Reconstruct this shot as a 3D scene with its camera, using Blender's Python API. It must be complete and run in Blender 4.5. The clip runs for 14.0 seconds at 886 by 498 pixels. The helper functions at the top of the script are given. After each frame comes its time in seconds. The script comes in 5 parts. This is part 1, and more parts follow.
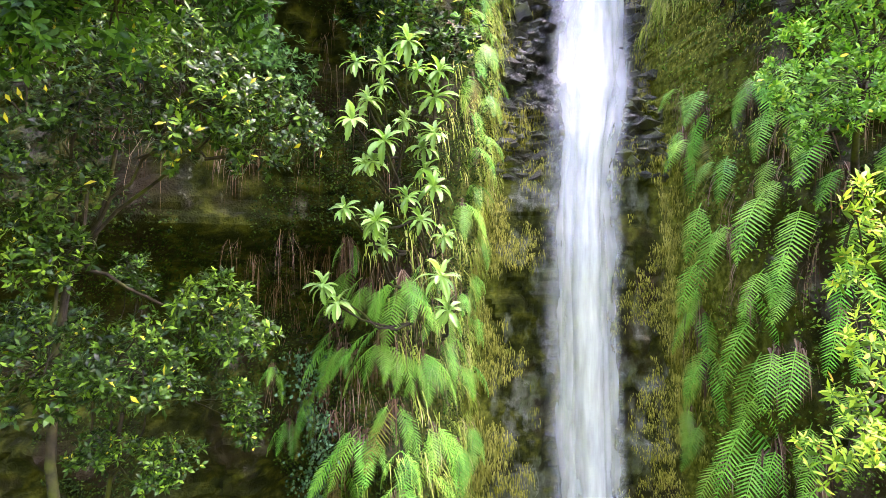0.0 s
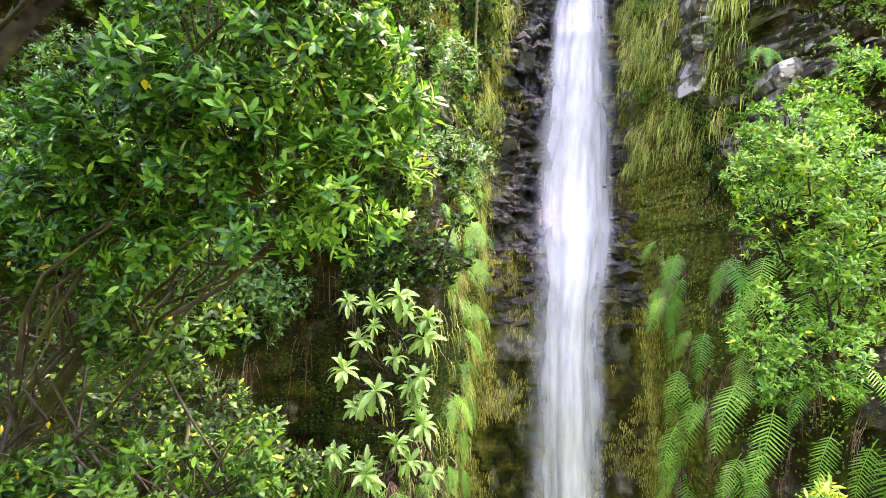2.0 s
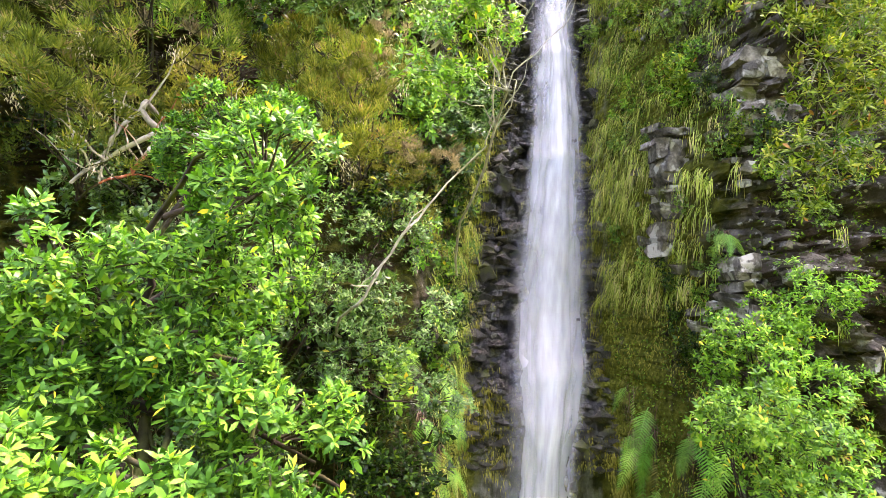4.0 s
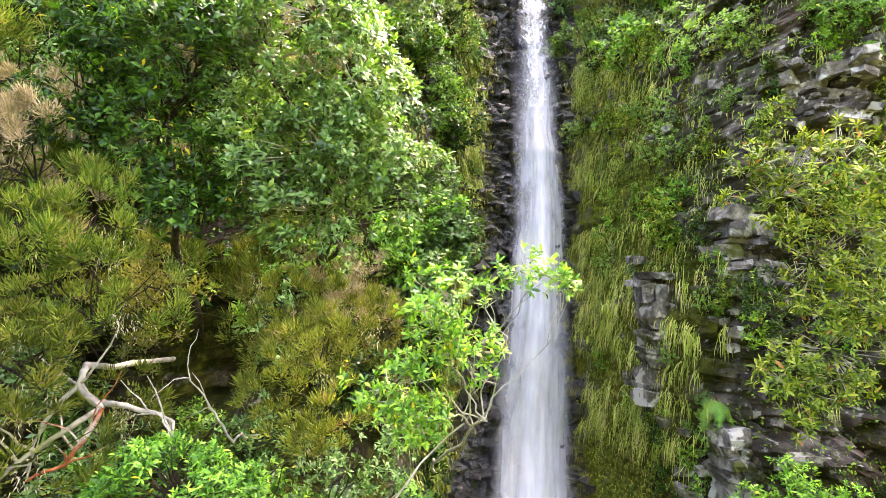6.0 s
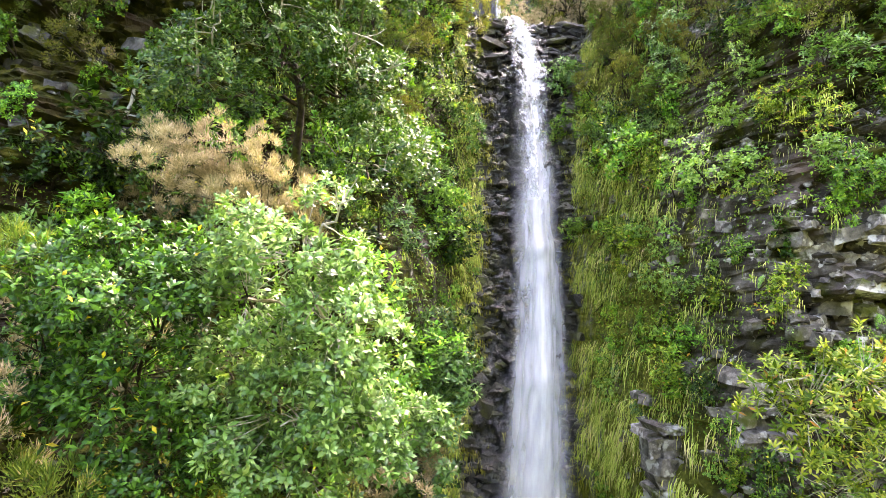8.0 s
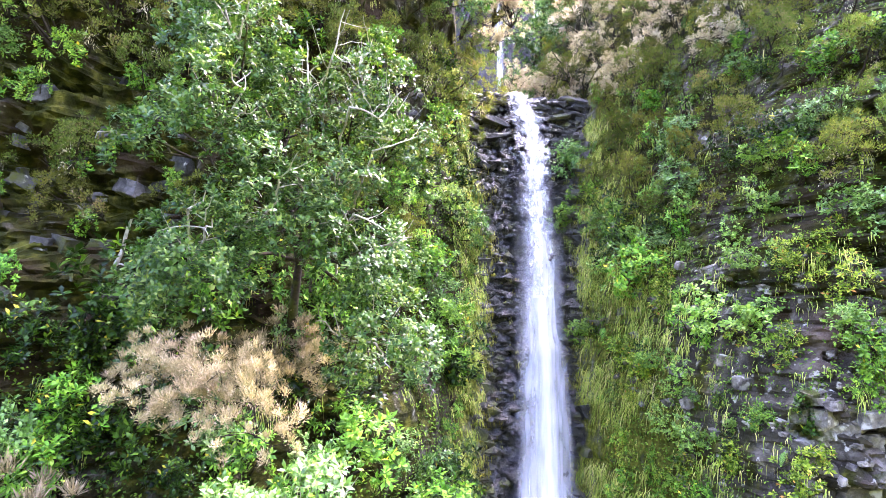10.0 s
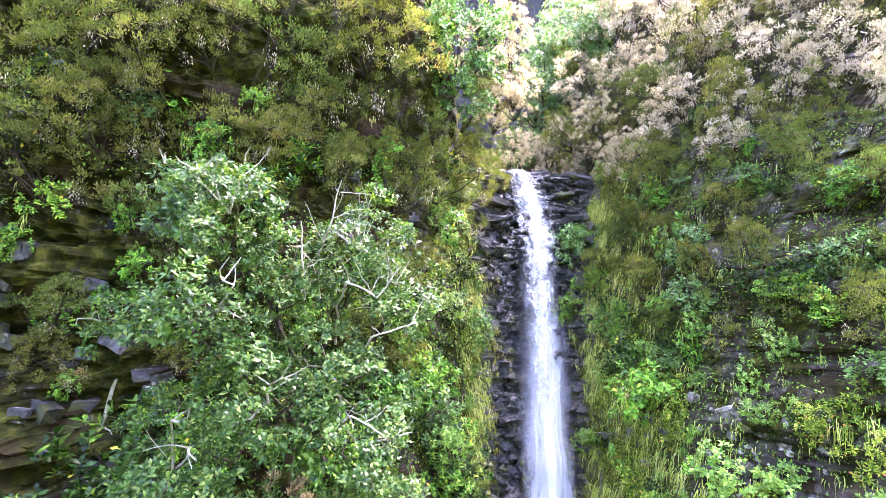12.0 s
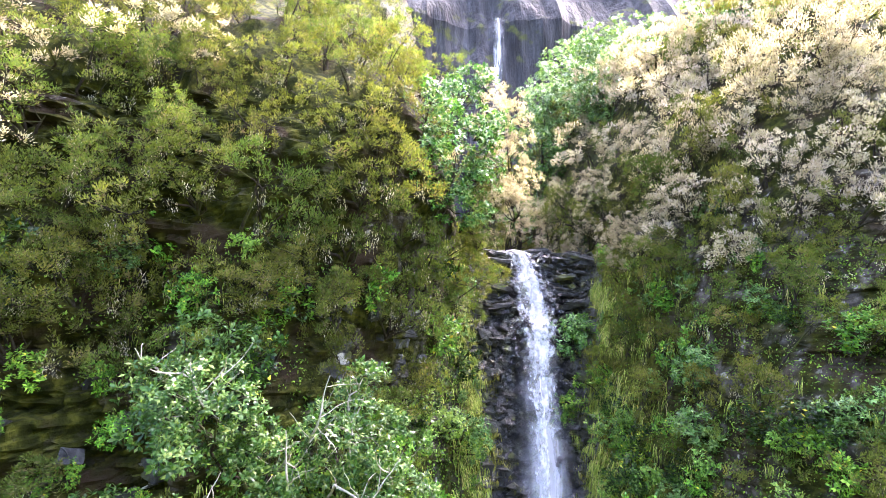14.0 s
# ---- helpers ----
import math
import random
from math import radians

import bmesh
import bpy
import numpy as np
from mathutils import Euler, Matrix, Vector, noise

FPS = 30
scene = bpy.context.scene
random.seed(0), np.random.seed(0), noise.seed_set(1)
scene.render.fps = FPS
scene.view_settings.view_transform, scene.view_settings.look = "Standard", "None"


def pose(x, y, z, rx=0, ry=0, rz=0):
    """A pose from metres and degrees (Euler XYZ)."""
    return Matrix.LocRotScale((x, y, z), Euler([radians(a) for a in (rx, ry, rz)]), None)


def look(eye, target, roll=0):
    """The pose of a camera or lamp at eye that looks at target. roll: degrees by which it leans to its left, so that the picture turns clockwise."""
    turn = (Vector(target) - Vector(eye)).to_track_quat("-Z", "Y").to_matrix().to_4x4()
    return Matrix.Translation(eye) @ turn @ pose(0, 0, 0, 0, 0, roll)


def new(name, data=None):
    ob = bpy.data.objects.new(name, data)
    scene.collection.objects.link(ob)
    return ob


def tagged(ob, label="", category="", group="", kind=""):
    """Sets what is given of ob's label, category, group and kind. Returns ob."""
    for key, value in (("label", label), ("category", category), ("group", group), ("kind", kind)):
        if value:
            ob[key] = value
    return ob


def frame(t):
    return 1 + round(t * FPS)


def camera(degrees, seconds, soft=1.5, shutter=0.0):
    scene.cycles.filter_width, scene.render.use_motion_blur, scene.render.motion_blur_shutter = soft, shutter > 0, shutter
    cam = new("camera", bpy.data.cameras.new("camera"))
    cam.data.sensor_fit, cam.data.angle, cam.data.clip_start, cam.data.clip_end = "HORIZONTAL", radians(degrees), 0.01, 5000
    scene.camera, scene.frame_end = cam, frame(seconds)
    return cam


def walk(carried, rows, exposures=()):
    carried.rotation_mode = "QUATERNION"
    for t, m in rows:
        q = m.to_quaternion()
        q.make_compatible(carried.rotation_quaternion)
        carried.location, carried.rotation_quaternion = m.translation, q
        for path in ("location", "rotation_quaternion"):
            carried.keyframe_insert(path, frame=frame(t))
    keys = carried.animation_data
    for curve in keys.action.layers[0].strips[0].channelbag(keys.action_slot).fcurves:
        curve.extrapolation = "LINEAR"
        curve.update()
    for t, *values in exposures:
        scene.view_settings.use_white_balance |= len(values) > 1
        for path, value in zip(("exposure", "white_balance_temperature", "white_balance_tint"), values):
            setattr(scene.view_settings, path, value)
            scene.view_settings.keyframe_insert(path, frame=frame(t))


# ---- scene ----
cam = camera(80.3, 14.0, soft=0.5)
METRES, EYE, TILT, LEAN, TURN = 16.0, 5.0, 0.0, 0.0, 0.0
ROWS = [
    (0.0, 0.0, 0.0, 0.0, 0.0, -0.0, 0.0),
    (0.5, 0.0001, -0.0005, 0.0339, -0.34, 0.49, -0.09),
    (1.0, 0.0002, -0.0038, 0.0689, -0.7, 0.96, -0.24),
    (1.5, 0.0001, -0.0092, 0.1041, -0.92, 1.48, -0.35),
    (2.0, -0.0011, -0.015, 0.1393, -1.33, 2.07, -0.45),
    (2.5, -0.0022, -0.022, 0.1755, -1.88, 2.57, -0.53),
    (3.0, -0.0036, -0.0305, 0.2131, -2.43, 2.91, -0.59),
    (3.5, -0.0068, -0.0372, 0.2507, -3.17, 3.26, -0.75),
    (6.0, -0.0027, -0.023, 0.4239, -5.67, 5.33, -1.12),
    (6.5, -0.0026, -0.0187, 0.4592, -5.77, 5.62, -1.11),
    (7.0, -0.0014, -0.0157, 0.4945, -5.76, 5.92, -1.1),
    (7.5, -0.0008, -0.0131, 0.5299, -5.78, 6.22, -1.09),
    (8.0, -0.0012, -0.0114, 0.5653, -5.79, 6.52, -1.09),
    (10.5, -0.0089, -0.0035, 0.7426, -5.78, 8.03, -1.05),
    (11.0, -0.0103, -0.0014, 0.7776, -5.78, 8.37, -1.0),
    (11.5, -0.0103, 0.0004, 0.813, -5.75, 8.7, -0.99),
    (12.0, -0.0107, 0.0014, 0.8487, -5.74, 8.99, -0.97),
    (12.5, -0.0109, 0.0025, 0.8848, -5.72, 9.3, -0.95),
    (13.0, -0.0103, 0.0033, 0.9212, -5.72, 9.6, -0.93),
    (13.5, -0.0102, 0.0038, 0.9576, -5.78, 9.91, -0.95),
    (14.0, -0.0092, 0.0038, 0.9942, -5.73, 10.19, -0.96),
]
walk(cam, [(t, pose(0, 0, EYE, TILT, LEAN, TURN) @ pose(METRES * x, METRES * y, METRES * z, 90 + pitch, roll, yaw)) for t, x, y, z, yaw, pitch, roll in ROWS],
     [(0.0, 5.42, 6450, 31), (2.0, 5.15, 6750, 33), (3.5, 4.82, 7200, 30), (8.0, 4.72, 7050, 24), (10.5, 5.12, 5750, 40), (12.5, 5.02, 5800, 38), (14.0, 4.55, 5950, 28)])

# ---- world, sun and exposure ----
SUN_HEIGHT, SUN_TURN = 55.0, 50.0
world = bpy.data.worlds.new("sky")
scene.world = world
world.use_nodes = True
wt = world.node_tree
sky = wt.nodes.new("ShaderNodeTexSky")
sky.sky_type, sky.sun_disc = "NISHITA", False
sky.sun_elevation, sky.sun_rotation = radians(SUN_HEIGHT), radians(SUN_TURN)
sky.air_density, sky.dust_density = 1.0, 6.0
wt.links.new(sky.outputs[0], wt.nodes["Background"].inputs[0])
wt.nodes["Background"].inputs[1].default_value = 0.15
sun_data = bpy.data.lights.new("sun", "SUN")
sun_data.energy, sun_data.angle, sun_data.color = 0.85, radians(2.0), (1.0, 0.95, 0.86)
sun = new("sun", sun_data)
sun.matrix_world = look((20, 40, 80), (20 - math.sin(radians(SUN_TURN)) * math.cos(radians(SUN_HEIGHT)),
                                       40 - math.cos(radians(SUN_TURN)) * math.cos(radians(SUN_HEIGHT)),
                                       80 - math.sin(radians(SUN_HEIGHT))))

# ---- mesh tools ----
RNG = np.random.default_rng(7)


def unit(v):
    return v / np.maximum(np.linalg.norm(v, axis=-1, keepdims=True), 1e-9)


class Bag:
    """Gathers vertices and faces of three or four corners, then makes one mesh."""

    def __init__(self):
        self.v, self.f3, self.f4, self.n = [], [], [], 0
        self.uv = []

    def add(self, v, f3=None, f4=None):
        v = np.asarray(v, float).reshape(-1, 3)
        if f3 is not None and len(f3):
            self.f3.append(np.asarray(f3, int).reshape(-1, 3) + self.n)
        if f4 is not None and len(f4):
            self.f4.append(np.asarray(f4, int).reshape(-1, 4) + self.n)
        self.v.append(v)
        self.n += len(v)

    def mesh(self, name, material, smooth=False):
        me = bpy.data.meshes.new(name)
        v = np.concatenate(self.v)
        f3 = np.concatenate(self.f3) if self.f3 else np.zeros((0, 3), int)
        f4 = np.concatenate(self.f4) if self.f4 else np.zeros((0, 4), int)
        loops = np.concatenate([f3.ravel(), f4.ravel()])
        starts = np.concatenate([np.arange(len(f3)) * 3, len(f3) * 3 + np.arange(len(f4)) * 4])
        me.vertices.add(len(v))
        me.vertices.foreach_set("co", v.astype(np.float32).ravel())
        me.loops.add(len(loops))
        me.loops.foreach_set("vertex_index", loops.astype(np.int32))
        me.polygons.add(len(starts))
        me.polygons.foreach_set("loop_start", starts.astype(np.int32))
        me.update(calc_edges=True)
        me.polygons.foreach_set("use_smooth", np.full(len(starts), smooth))
        if material:
            me.materials.append(material)
        return me


def part(name, me, parent, label="", m=None, kind=""):
    ob = new(name, me)
    ob.parent = parent
    if m is not None:
        ob.matrix_basis = m
    return tagged(ob, label, kind=kind)


def hashed(ix, iy, iz, seed):
    n = (ix * 374761393 + iy * 668265263 + iz * 2147483647 + seed * 1274126177) & 0xFFFFFFFF
    n = ((n ^ (n >> 13)) * 1274126177) & 0xFFFFFFFF
    return ((n ^ (n >> 16)) & 0xFFFF) / 65535.0


def grain(x, y, z, seed=0):
    """Smooth lattice noise, 0 to 1, for arrays."""
    x, y, z = np.broadcast_arrays(np.asarray(x, float), np.asarray(y, float), np.asarray(z, float))
    ix, iy, iz = np.floor(x).astype(np.int64), np.floor(y).astype(np.int64), np.floor(z).astype(np.int64)
    fx, fy, fz = x - ix, y - iy, z - iz
    fx, fy, fz = [f * f * (3 - 2 * f) for f in (fx, fy, fz)]
    total = 0
    for a in (0, 1):
        for b in (0, 1):
            for c in (0, 1):
                w = (fx if a else 1 - fx) * (fy if b else 1 - fy) * (fz if c else 1 - fz)
                total = total + w * hashed(ix + a, iy + b, iz + c, seed)
    return total


def chunks(x, z, wide, high, seed):
    """Blocky steps: one height for each of many uneven cells."""
    u, w = x / wide, z / high
    w = w + .35 * grain(u * .6, w * .3, 2.2, seed + 3)
    iu, iw = np.floor(u).astype(np.int64), np.floor(w).astype(np.int64)
    best, value = np.full(u.shape, 9e9), np.zeros(u.shape)
    for a in (-1, 0, 1):
        for b in (-1, 0, 1):
            cu, cw = iu + a, iw + b
            d = np.maximum(np.abs(u - cu - .15 - .7 * hashed(cu, cw, 0, seed)), np.abs(w - cw - .15 - .7 * hashed(cu, cw, 1, seed)))
            near = d < best
            best = np.where(near, d, best)
            value = np.where(near, hashed(cu, cw, 2, seed) + .25 * (hashed(cu, cw, 4, seed) - .5) * (w - cw) + .3 * (hashed(cu, cw, 5, seed) - .5) * (u - cu), value)
    return value


def tube(points, radii, sides=7, wobble=0.0):
    """A tapered limb along a bent line."""
    p = np.asarray(points, float)
    r = np.interp(np.linspace(0, 1, len(p)), np.linspace(0, 1, len(radii)), radii)
    tan = unit(np.gradient(p, axis=0))
    side = unit(np.cross(tan, [0.31, 0.17, 0.93]))
    up = np.cross(tan, side)
    a = np.linspace(0, 2 * np.pi, sides, endpoint=False)
    ring = np.cos(a)[None, :, None] * side[:, None] + np.sin(a)[None, :, None] * up[:, None]
    rr = r[:, None] * (1 + wobble * RNG.uniform(-1, 1, (len(p), sides)))
    v = p[:, None] + ring * rr[..., None]
    n = len(p)
    i, j = np.meshgrid(np.arange(n - 1), np.arange(sides), indexing="ij")
    k = (j + 1) % sides
    f = np.stack([i * sides + j, i * sides + k, (i + 1) * sides + k, (i + 1) * sides + j], -1).reshape(-1, 4)
    return v.reshape(-1, 3), f


def bent(a, b, sag=0.0, jag=0.05, n=9):
    """A crooked line from a to b."""
    a, b = np.asarray(a, float), np.asarray(b, float)
    s = np.linspace(0, 1, n)[:, None]
    size = np.linalg.norm(b - a)
    p = a + (b - a) * s + np.array([0, 0, 1.0]) * sag * size * np.sin(np.pi * s)
    k = RNG.normal(0, jag * size, (n, 3)) * np.sin(np.pi * s)
    k = (k + np.roll(k, 1, 0) + np.roll(k, -1, 0)) / 2
    return p + k


def blades(bag, base, way, length, width, droop, segs=3):
    """Thin leaves that start along way and bend down."""
    n = len(base)
    way = unit(way)
    side = unit(np.cross(way, np.array([0, 0, 1.0]) + RNG.normal(0, 0.35, (n, 3))))
    rows = []
    p, d = base.copy(), way.copy()
    step = (length / segs)[:, None]
    for k in range(segs + 1):
        w = (width * (1 - (k / segs) ** 1.6) * 0.5)[:, None] + 0.0004
        rows.append(np.stack([p - side * w, p + side * w], 1))
        d = unit(d + np.array([0, 0, -1.0]) * (droop / segs)[:, None])
        p = p + d * step
    v = np.stack(rows, 1)
    m = (segs + 1) * 2
    o = (np.arange(n) * m)[:, None]
    f = np.concatenate([o + np.array([2 * k, 2 * k + 1, 2 * k + 3, 2 * k + 2]) for k in range(segs)], 1)
    bag.add(v.reshape(-1, 3), f4=f.reshape(-1, 4))


def leaves(bag, base, way, face, length, width, fold=0.12, bend=0.18, fine=True):
    """Lance-shaped leaves with a folded midrib and a bent tip."""
    n = len(base)
    d = unit(way)
    s = unit(np.cross(d, face))
    u = np.cross(s, d)
    L, W = length[:, None], width[:, None]
    at = lambda a, b, c: base + d * L * a + s * W * b + u * (W * c - L * bend * a * a)
    o = (np.arange(n))[:, None]
    if fine == 2:
        v = np.stack([at(0, 0, 0), at(.33, -.36, fold), at(.33, 0, -fold), at(.33, .36, fold),
                      at(.7, -.48, fold), at(.7, 0, -fold), at(.7, .48, fold), at(1, 0, 0)], 1)
        f3 = np.concatenate([o * 8 + np.array(t) for t in ((0, 2, 1), (0, 3, 2), (4, 5, 7), (5, 6, 7))], 1)
        f4 = np.concatenate([o * 8 + np.array(t) for t in ((1, 2, 5, 4), (2, 3, 6, 5))], 1)
        bag.add(v.reshape(-1, 3), f3.reshape(-1, 3), f4.reshape(-1, 4))
    elif fine:
        v = np.stack([at(0, 0, 0), at(.28, -.36, fold), at(.28, .36, fold), at(.66, -.44, fold), at(.66, .44, fold), at(1, 0, 0)], 1)
        f3 = np.concatenate([o * 6 + np.array(t) for t in ((0, 2, 1), (3, 4, 5))], 1)
        bag.add(v.reshape(-1, 3), f3.reshape(-1, 3), (o * 6 + np.array((1, 2, 4, 3))).reshape(-1, 4))
    else:
        v = np.stack([at(0, 0, 0), at(.58, -.5, fold), at(.58, .5, fold), at(1, 0, 0)], 1)
        f3 = np.concatenate([o * 4 + np.array(t) for t in ((0, 2, 1), (1, 2, 3))], 1)
        bag.add(v.reshape(-1, 3), f3.reshape(-1, 3))


def ball(n):
    return unit(RNG.normal(0, 1, (n, 3)))


def sprigs(bag, tips, axis, per, length, width, spread=(35, 85), fine=True, spacing=0.06):
    """Whorls of leaves round the ends of twigs."""
    n = len(tips)
    axis = unit(axis)
    a = unit(np.cross(axis, ball(n)))
    b = np.cross(axis, a)
    k = np.arange(per)
    turn = k[None] * 2.4 + RNG.uniform(0, 6.3, (n, 1)) + RNG.normal(0, .25, (n, per))
    lean = np.radians(np.linspace(spread[0], spread[1], per)[None] + RNG.normal(0, 12, (n, per)))
    out = a[:, None] * np.cos(turn)[..., None] + b[:, None] * np.sin(turn)[..., None]
    d = axis[:, None] * np.cos(lean)[..., None] + out * np.sin(lean)[..., None]
    face = axis[:, None] * np.sin(lean)[..., None] - out * np.cos(lean)[..., None] + RNG.normal(0, .25, (n, per, 3))
    base = tips[:, None] - axis[:, None] * (spacing * (k / per))[None, :, None]
    size = RNG.uniform(.65, 1.15, (n, per)) * RNG.uniform(.8, 1.15, (n, 1))
    leaves(bag, base.reshape(-1, 3), d.reshape(-1, 3), face.reshape(-1, 3),
           (size * length).ravel(), (size * width * RNG.uniform(.8, 1.15, (n, per))).ravel(), fine=fine,
           bend=0.2)


def lobe_tips(centre, radius, density, squash=0.85, lumps=0.3, inner=0.25, behind=0.4, gaps=0.0):
    """Ends of twigs over the rounded clumps of one lobe of a crown, a few of them deep inside it."""
    n = max(int(density * radius * radius * 12.6 * (.74 - .8 * gaps)), 6)
    c = np.asarray(centre, float)
    d = ball(60)
    d = d[(d[:, 1] < .3) | (RNG.random(60) < behind * .5)][:19]
    k = len(d)
    hub = c + d * (radius * RNG.uniform(.48, .92 + lumps * .3, k))[:, None] * np.array([1, 1, squash])
    small = radius * RNG.uniform(.24, .46, k)
    pick = RNG.choice(k, n, p=small ** 2 / np.sum(small ** 2))
    e = unit(ball(n) + d[pick] * .55 + np.array([0, -.25, .55]))
    p = hub[pick] + e * (small[pick] * RNG.uniform(.72, 1.12, n))[:, None]
    deep = RNG.random(n) < inner * .45
    p = np.where(deep[:, None], c + ball(n) * (radius * RNG.uniform(.3, .8, n))[:, None], p)
    ax = e * .8 + np.array([0, -.15, .6]) + RNG.normal(0, .28, (n, 3))
    return p, ax


# ---- materials ----
def shader(name, rough=0.6, spec=0.5):
    m = bpy.data.materials.new(name)
    m.use_nodes = True
    t = m.node_tree
    b = t.nodes["Principled BSDF"]
    b.inputs["Roughness"].default_value = rough
    b.inputs["Specular IOR Level"].default_value = spec
    return m, t, b


def ramp(t, source, stops, smooth=False):
    r = t.nodes.new("ShaderNodeValToRGB")
    e = r.color_ramp.elements
    while len(e) < len(stops):
        e.new(0.5)
    for el, (pos, col) in zip(e, stops):
        el.position = pos
        el.color = (*col, 1) if len(col) == 3 else col
    if smooth:
        r.color_ramp.interpolation = "EASE"
    t.links.new(source, r.inputs[0])
    return r.outputs[0]


def speck(t, scale, detail=4, vector=None, stretch=None, rough=0.55):
    n = t.nodes.new("ShaderNodeTexNoise")
    n.inputs["Scale"].default_value, n.inputs["Detail"].default_value = scale, detail
    n.inputs["Roughness"].default_value = rough
    if vector is None:
        g = t.nodes.new("ShaderNodeNewGeometry")
        vector = g.outputs["Position"]
    if stretch:
        mp = t.nodes.new("ShaderNodeMapping")
        mp.inputs["Scale"].default_value = stretch
        t.links.new(vector, mp.inputs[0])
        vector = mp.outputs[0]
    t.links.new(vector, n.inputs["Vector"])
    return n.outputs["Fac"]


def blend(t, fac, a, b, mode="MIX"):
    m = t.nodes.new("ShaderNodeMix")
    m.data_type, m.blend_type = "RGBA", mode
    for s, v in ((m.inputs[0], fac), (m.inputs[6], a), (m.inputs[7], b)):
        if isinstance(v, (int, float)):
            s.default_value = v
        elif isinstance(v, tuple):
            s.default_value = (*v, 1)
        else:
            t.links.new(v, s)
    return m.outputs[2]


def relief(t, b, height, strength, distance):
    n = t.nodes.new("ShaderNodeBump")
    n.inputs["Strength"].default_value, n.inputs["Distance"].default_value = strength, distance
    t.links.new(height, n.inputs["Height"])
    t.links.new(n.outputs[0], b.inputs["Normal"])


def foliage(name, stops, rough=0.42, through_light=0.35, spec=0.4, odd=None, odd_share=0.03, hue_range=.012, drift=1.6, island=1.0):
    """Leaves: colour by leaf, gloss on top and light that passes through."""
    m, t, b = shader(name, rough, spec)
    g = t.nodes.new("ShaderNodeNewGeometry")
    o = t.nodes.new("ShaderNodeObjectInfo")
    big = speck(t, drift, 2)
    mean = t.nodes.new("ShaderNodeMath")
    mean.operation = "MULTIPLY_ADD"
    t.links.new(big, mean.inputs[0])
    mean.inputs[1].default_value = 0.9
    mean.inputs[2].default_value = -0.45
    add = t.nodes.new("ShaderNodeMath")
    add.operation = "MULTIPLY_ADD"
    t.links.new(g.outputs["Random Per Island"], add.inputs[0])
    add.inputs[1].default_value = island
    t.links.new(mean.outputs[0], add.inputs[2])
    mean.inputs[1].default_value = 0.9 + 1.4 * (1 - island)
    mean.inputs[2].default_value = -0.45 - .2 * (1 - island)
    col = ramp(t, add.outputs[0], [(p, (r * 1.06, g2, b2 * 1.05)) for p, (r, g2, b2) in stops])
    if odd:
        less = t.nodes.new("ShaderNodeMath")
        less.operation = "LESS_THAN"
        wn = t.nodes.new("ShaderNodeTexWhiteNoise")
        wn.noise_dimensions = "1D"
        t.links.new(g.outputs["Random Per Island"], wn.inputs["W"])
        t.links.new(wn.outputs["Value"], less.inputs[0])
        less.inputs[1].default_value = odd_share
        col = blend(t, less.outputs[0], col, odd)
    hsv = t.nodes.new("ShaderNodeHueSaturation")
    val = t.nodes.new("ShaderNodeMapRange")
    val.inputs[3].default_value, val.inputs[4].default_value = 0.7, 1.25
    t.links.new(o.outputs["Random"], val.inputs[0])
    t.links.new(val.outputs[0], hsv.inputs["Value"])
    t.links.new(col, hsv.inputs["Color"])
    wn2 = t.nodes.new("ShaderNodeTexWhiteNoise")
    wn2.noise_dimensions = "1D"
    t.links.new(o.outputs["Random"], wn2.inputs["W"])
    hue = t.nodes.new("ShaderNodeMapRange")
    hue.inputs[3].default_value, hue.inputs[4].default_value = 0.5 - hue_range, 0.5 + hue_range * .6
    t.links.new(wn2.outputs["Value"], hue.inputs[0])
    t.links.new(hue.outputs[0], hsv.inputs["Hue"])
    col = hsv.outputs[0]
    t.links.new(col, b.inputs["Base Color"])
    tr = t.nodes.new("ShaderNodeBsdfTranslucent")
    bright = blend(t, 1.0, col, (1.25, 1.3, 0.55), "MULTIPLY")
    t.links.new(bright, tr.inputs[0])
    mix = t.nodes.new("ShaderNodeMixShader")
    mix.inputs[0].default_value = through_light
    t.links.new(b.outputs[0], mix.inputs[1])
    t.links.new(tr.outputs[0], mix.inputs[2])
    t.links.new(mix.outputs[0], t.nodes["Material Output"].inputs[0])
    return m


M_LAUREL = foliage("laurel_leaf", [(0, (.02, .07, .006)), (.4, (.065, .185, .012)), (.75, (.115, .27, .018)), (1, (.23, .39, .042))], .42, .32, spec=.22, odd=(.5, .42, .03), odd_share=.012)
M_FRESH = foliage("fresh_green_leaf", [(0, (.011, .043, .005)), (.45, (.034, .1, .012)), (.8, (.068, .145, .02)), (1, (.17, .25, .055))], .38, .32, spec=.22)
# shade under the left trees is toned into this dark leaf colour
M_DARK = foliage("shade_dark_laurel_leaf", [(0, (.003, .01, .0015)), (.5, (.012, .036, .0035)), (.85, (.034, .085, .007)), (1, (.11, .21, .016))], .36, .25, spec=.16, odd=(.42, .36, .03), odd_share=.012)
M_BUSH = foliage("bush_laurel_leaf", [(0, (.008, .034, .004)), (.4, (.026, .1, .009)), (.75, (.07, .19, .015)), (1, (.2, .36, .04))], .42, .34, spec=.2, odd=(.5, .42, .03), odd_share=.004)
M_SUNNY = foliage("sunny_laurel_leaf", [(0, (.01, .04, .004)), (.4, (.034, .118, .009)), (.75, (.075, .195, .014)), (1, (.17, .33, .03))], .46, .36, spec=.14, odd=(.5, .42, .03), odd_share=.008)
M_NEAR = foliage("satin_green_leaf", [(0, (.006, .03, .003)), (.5, (.024, .095, .007)), (1, (.08, .21, .016))], .48, .3, spec=.14, odd=(.5, .42, .03), odd_share=.008)
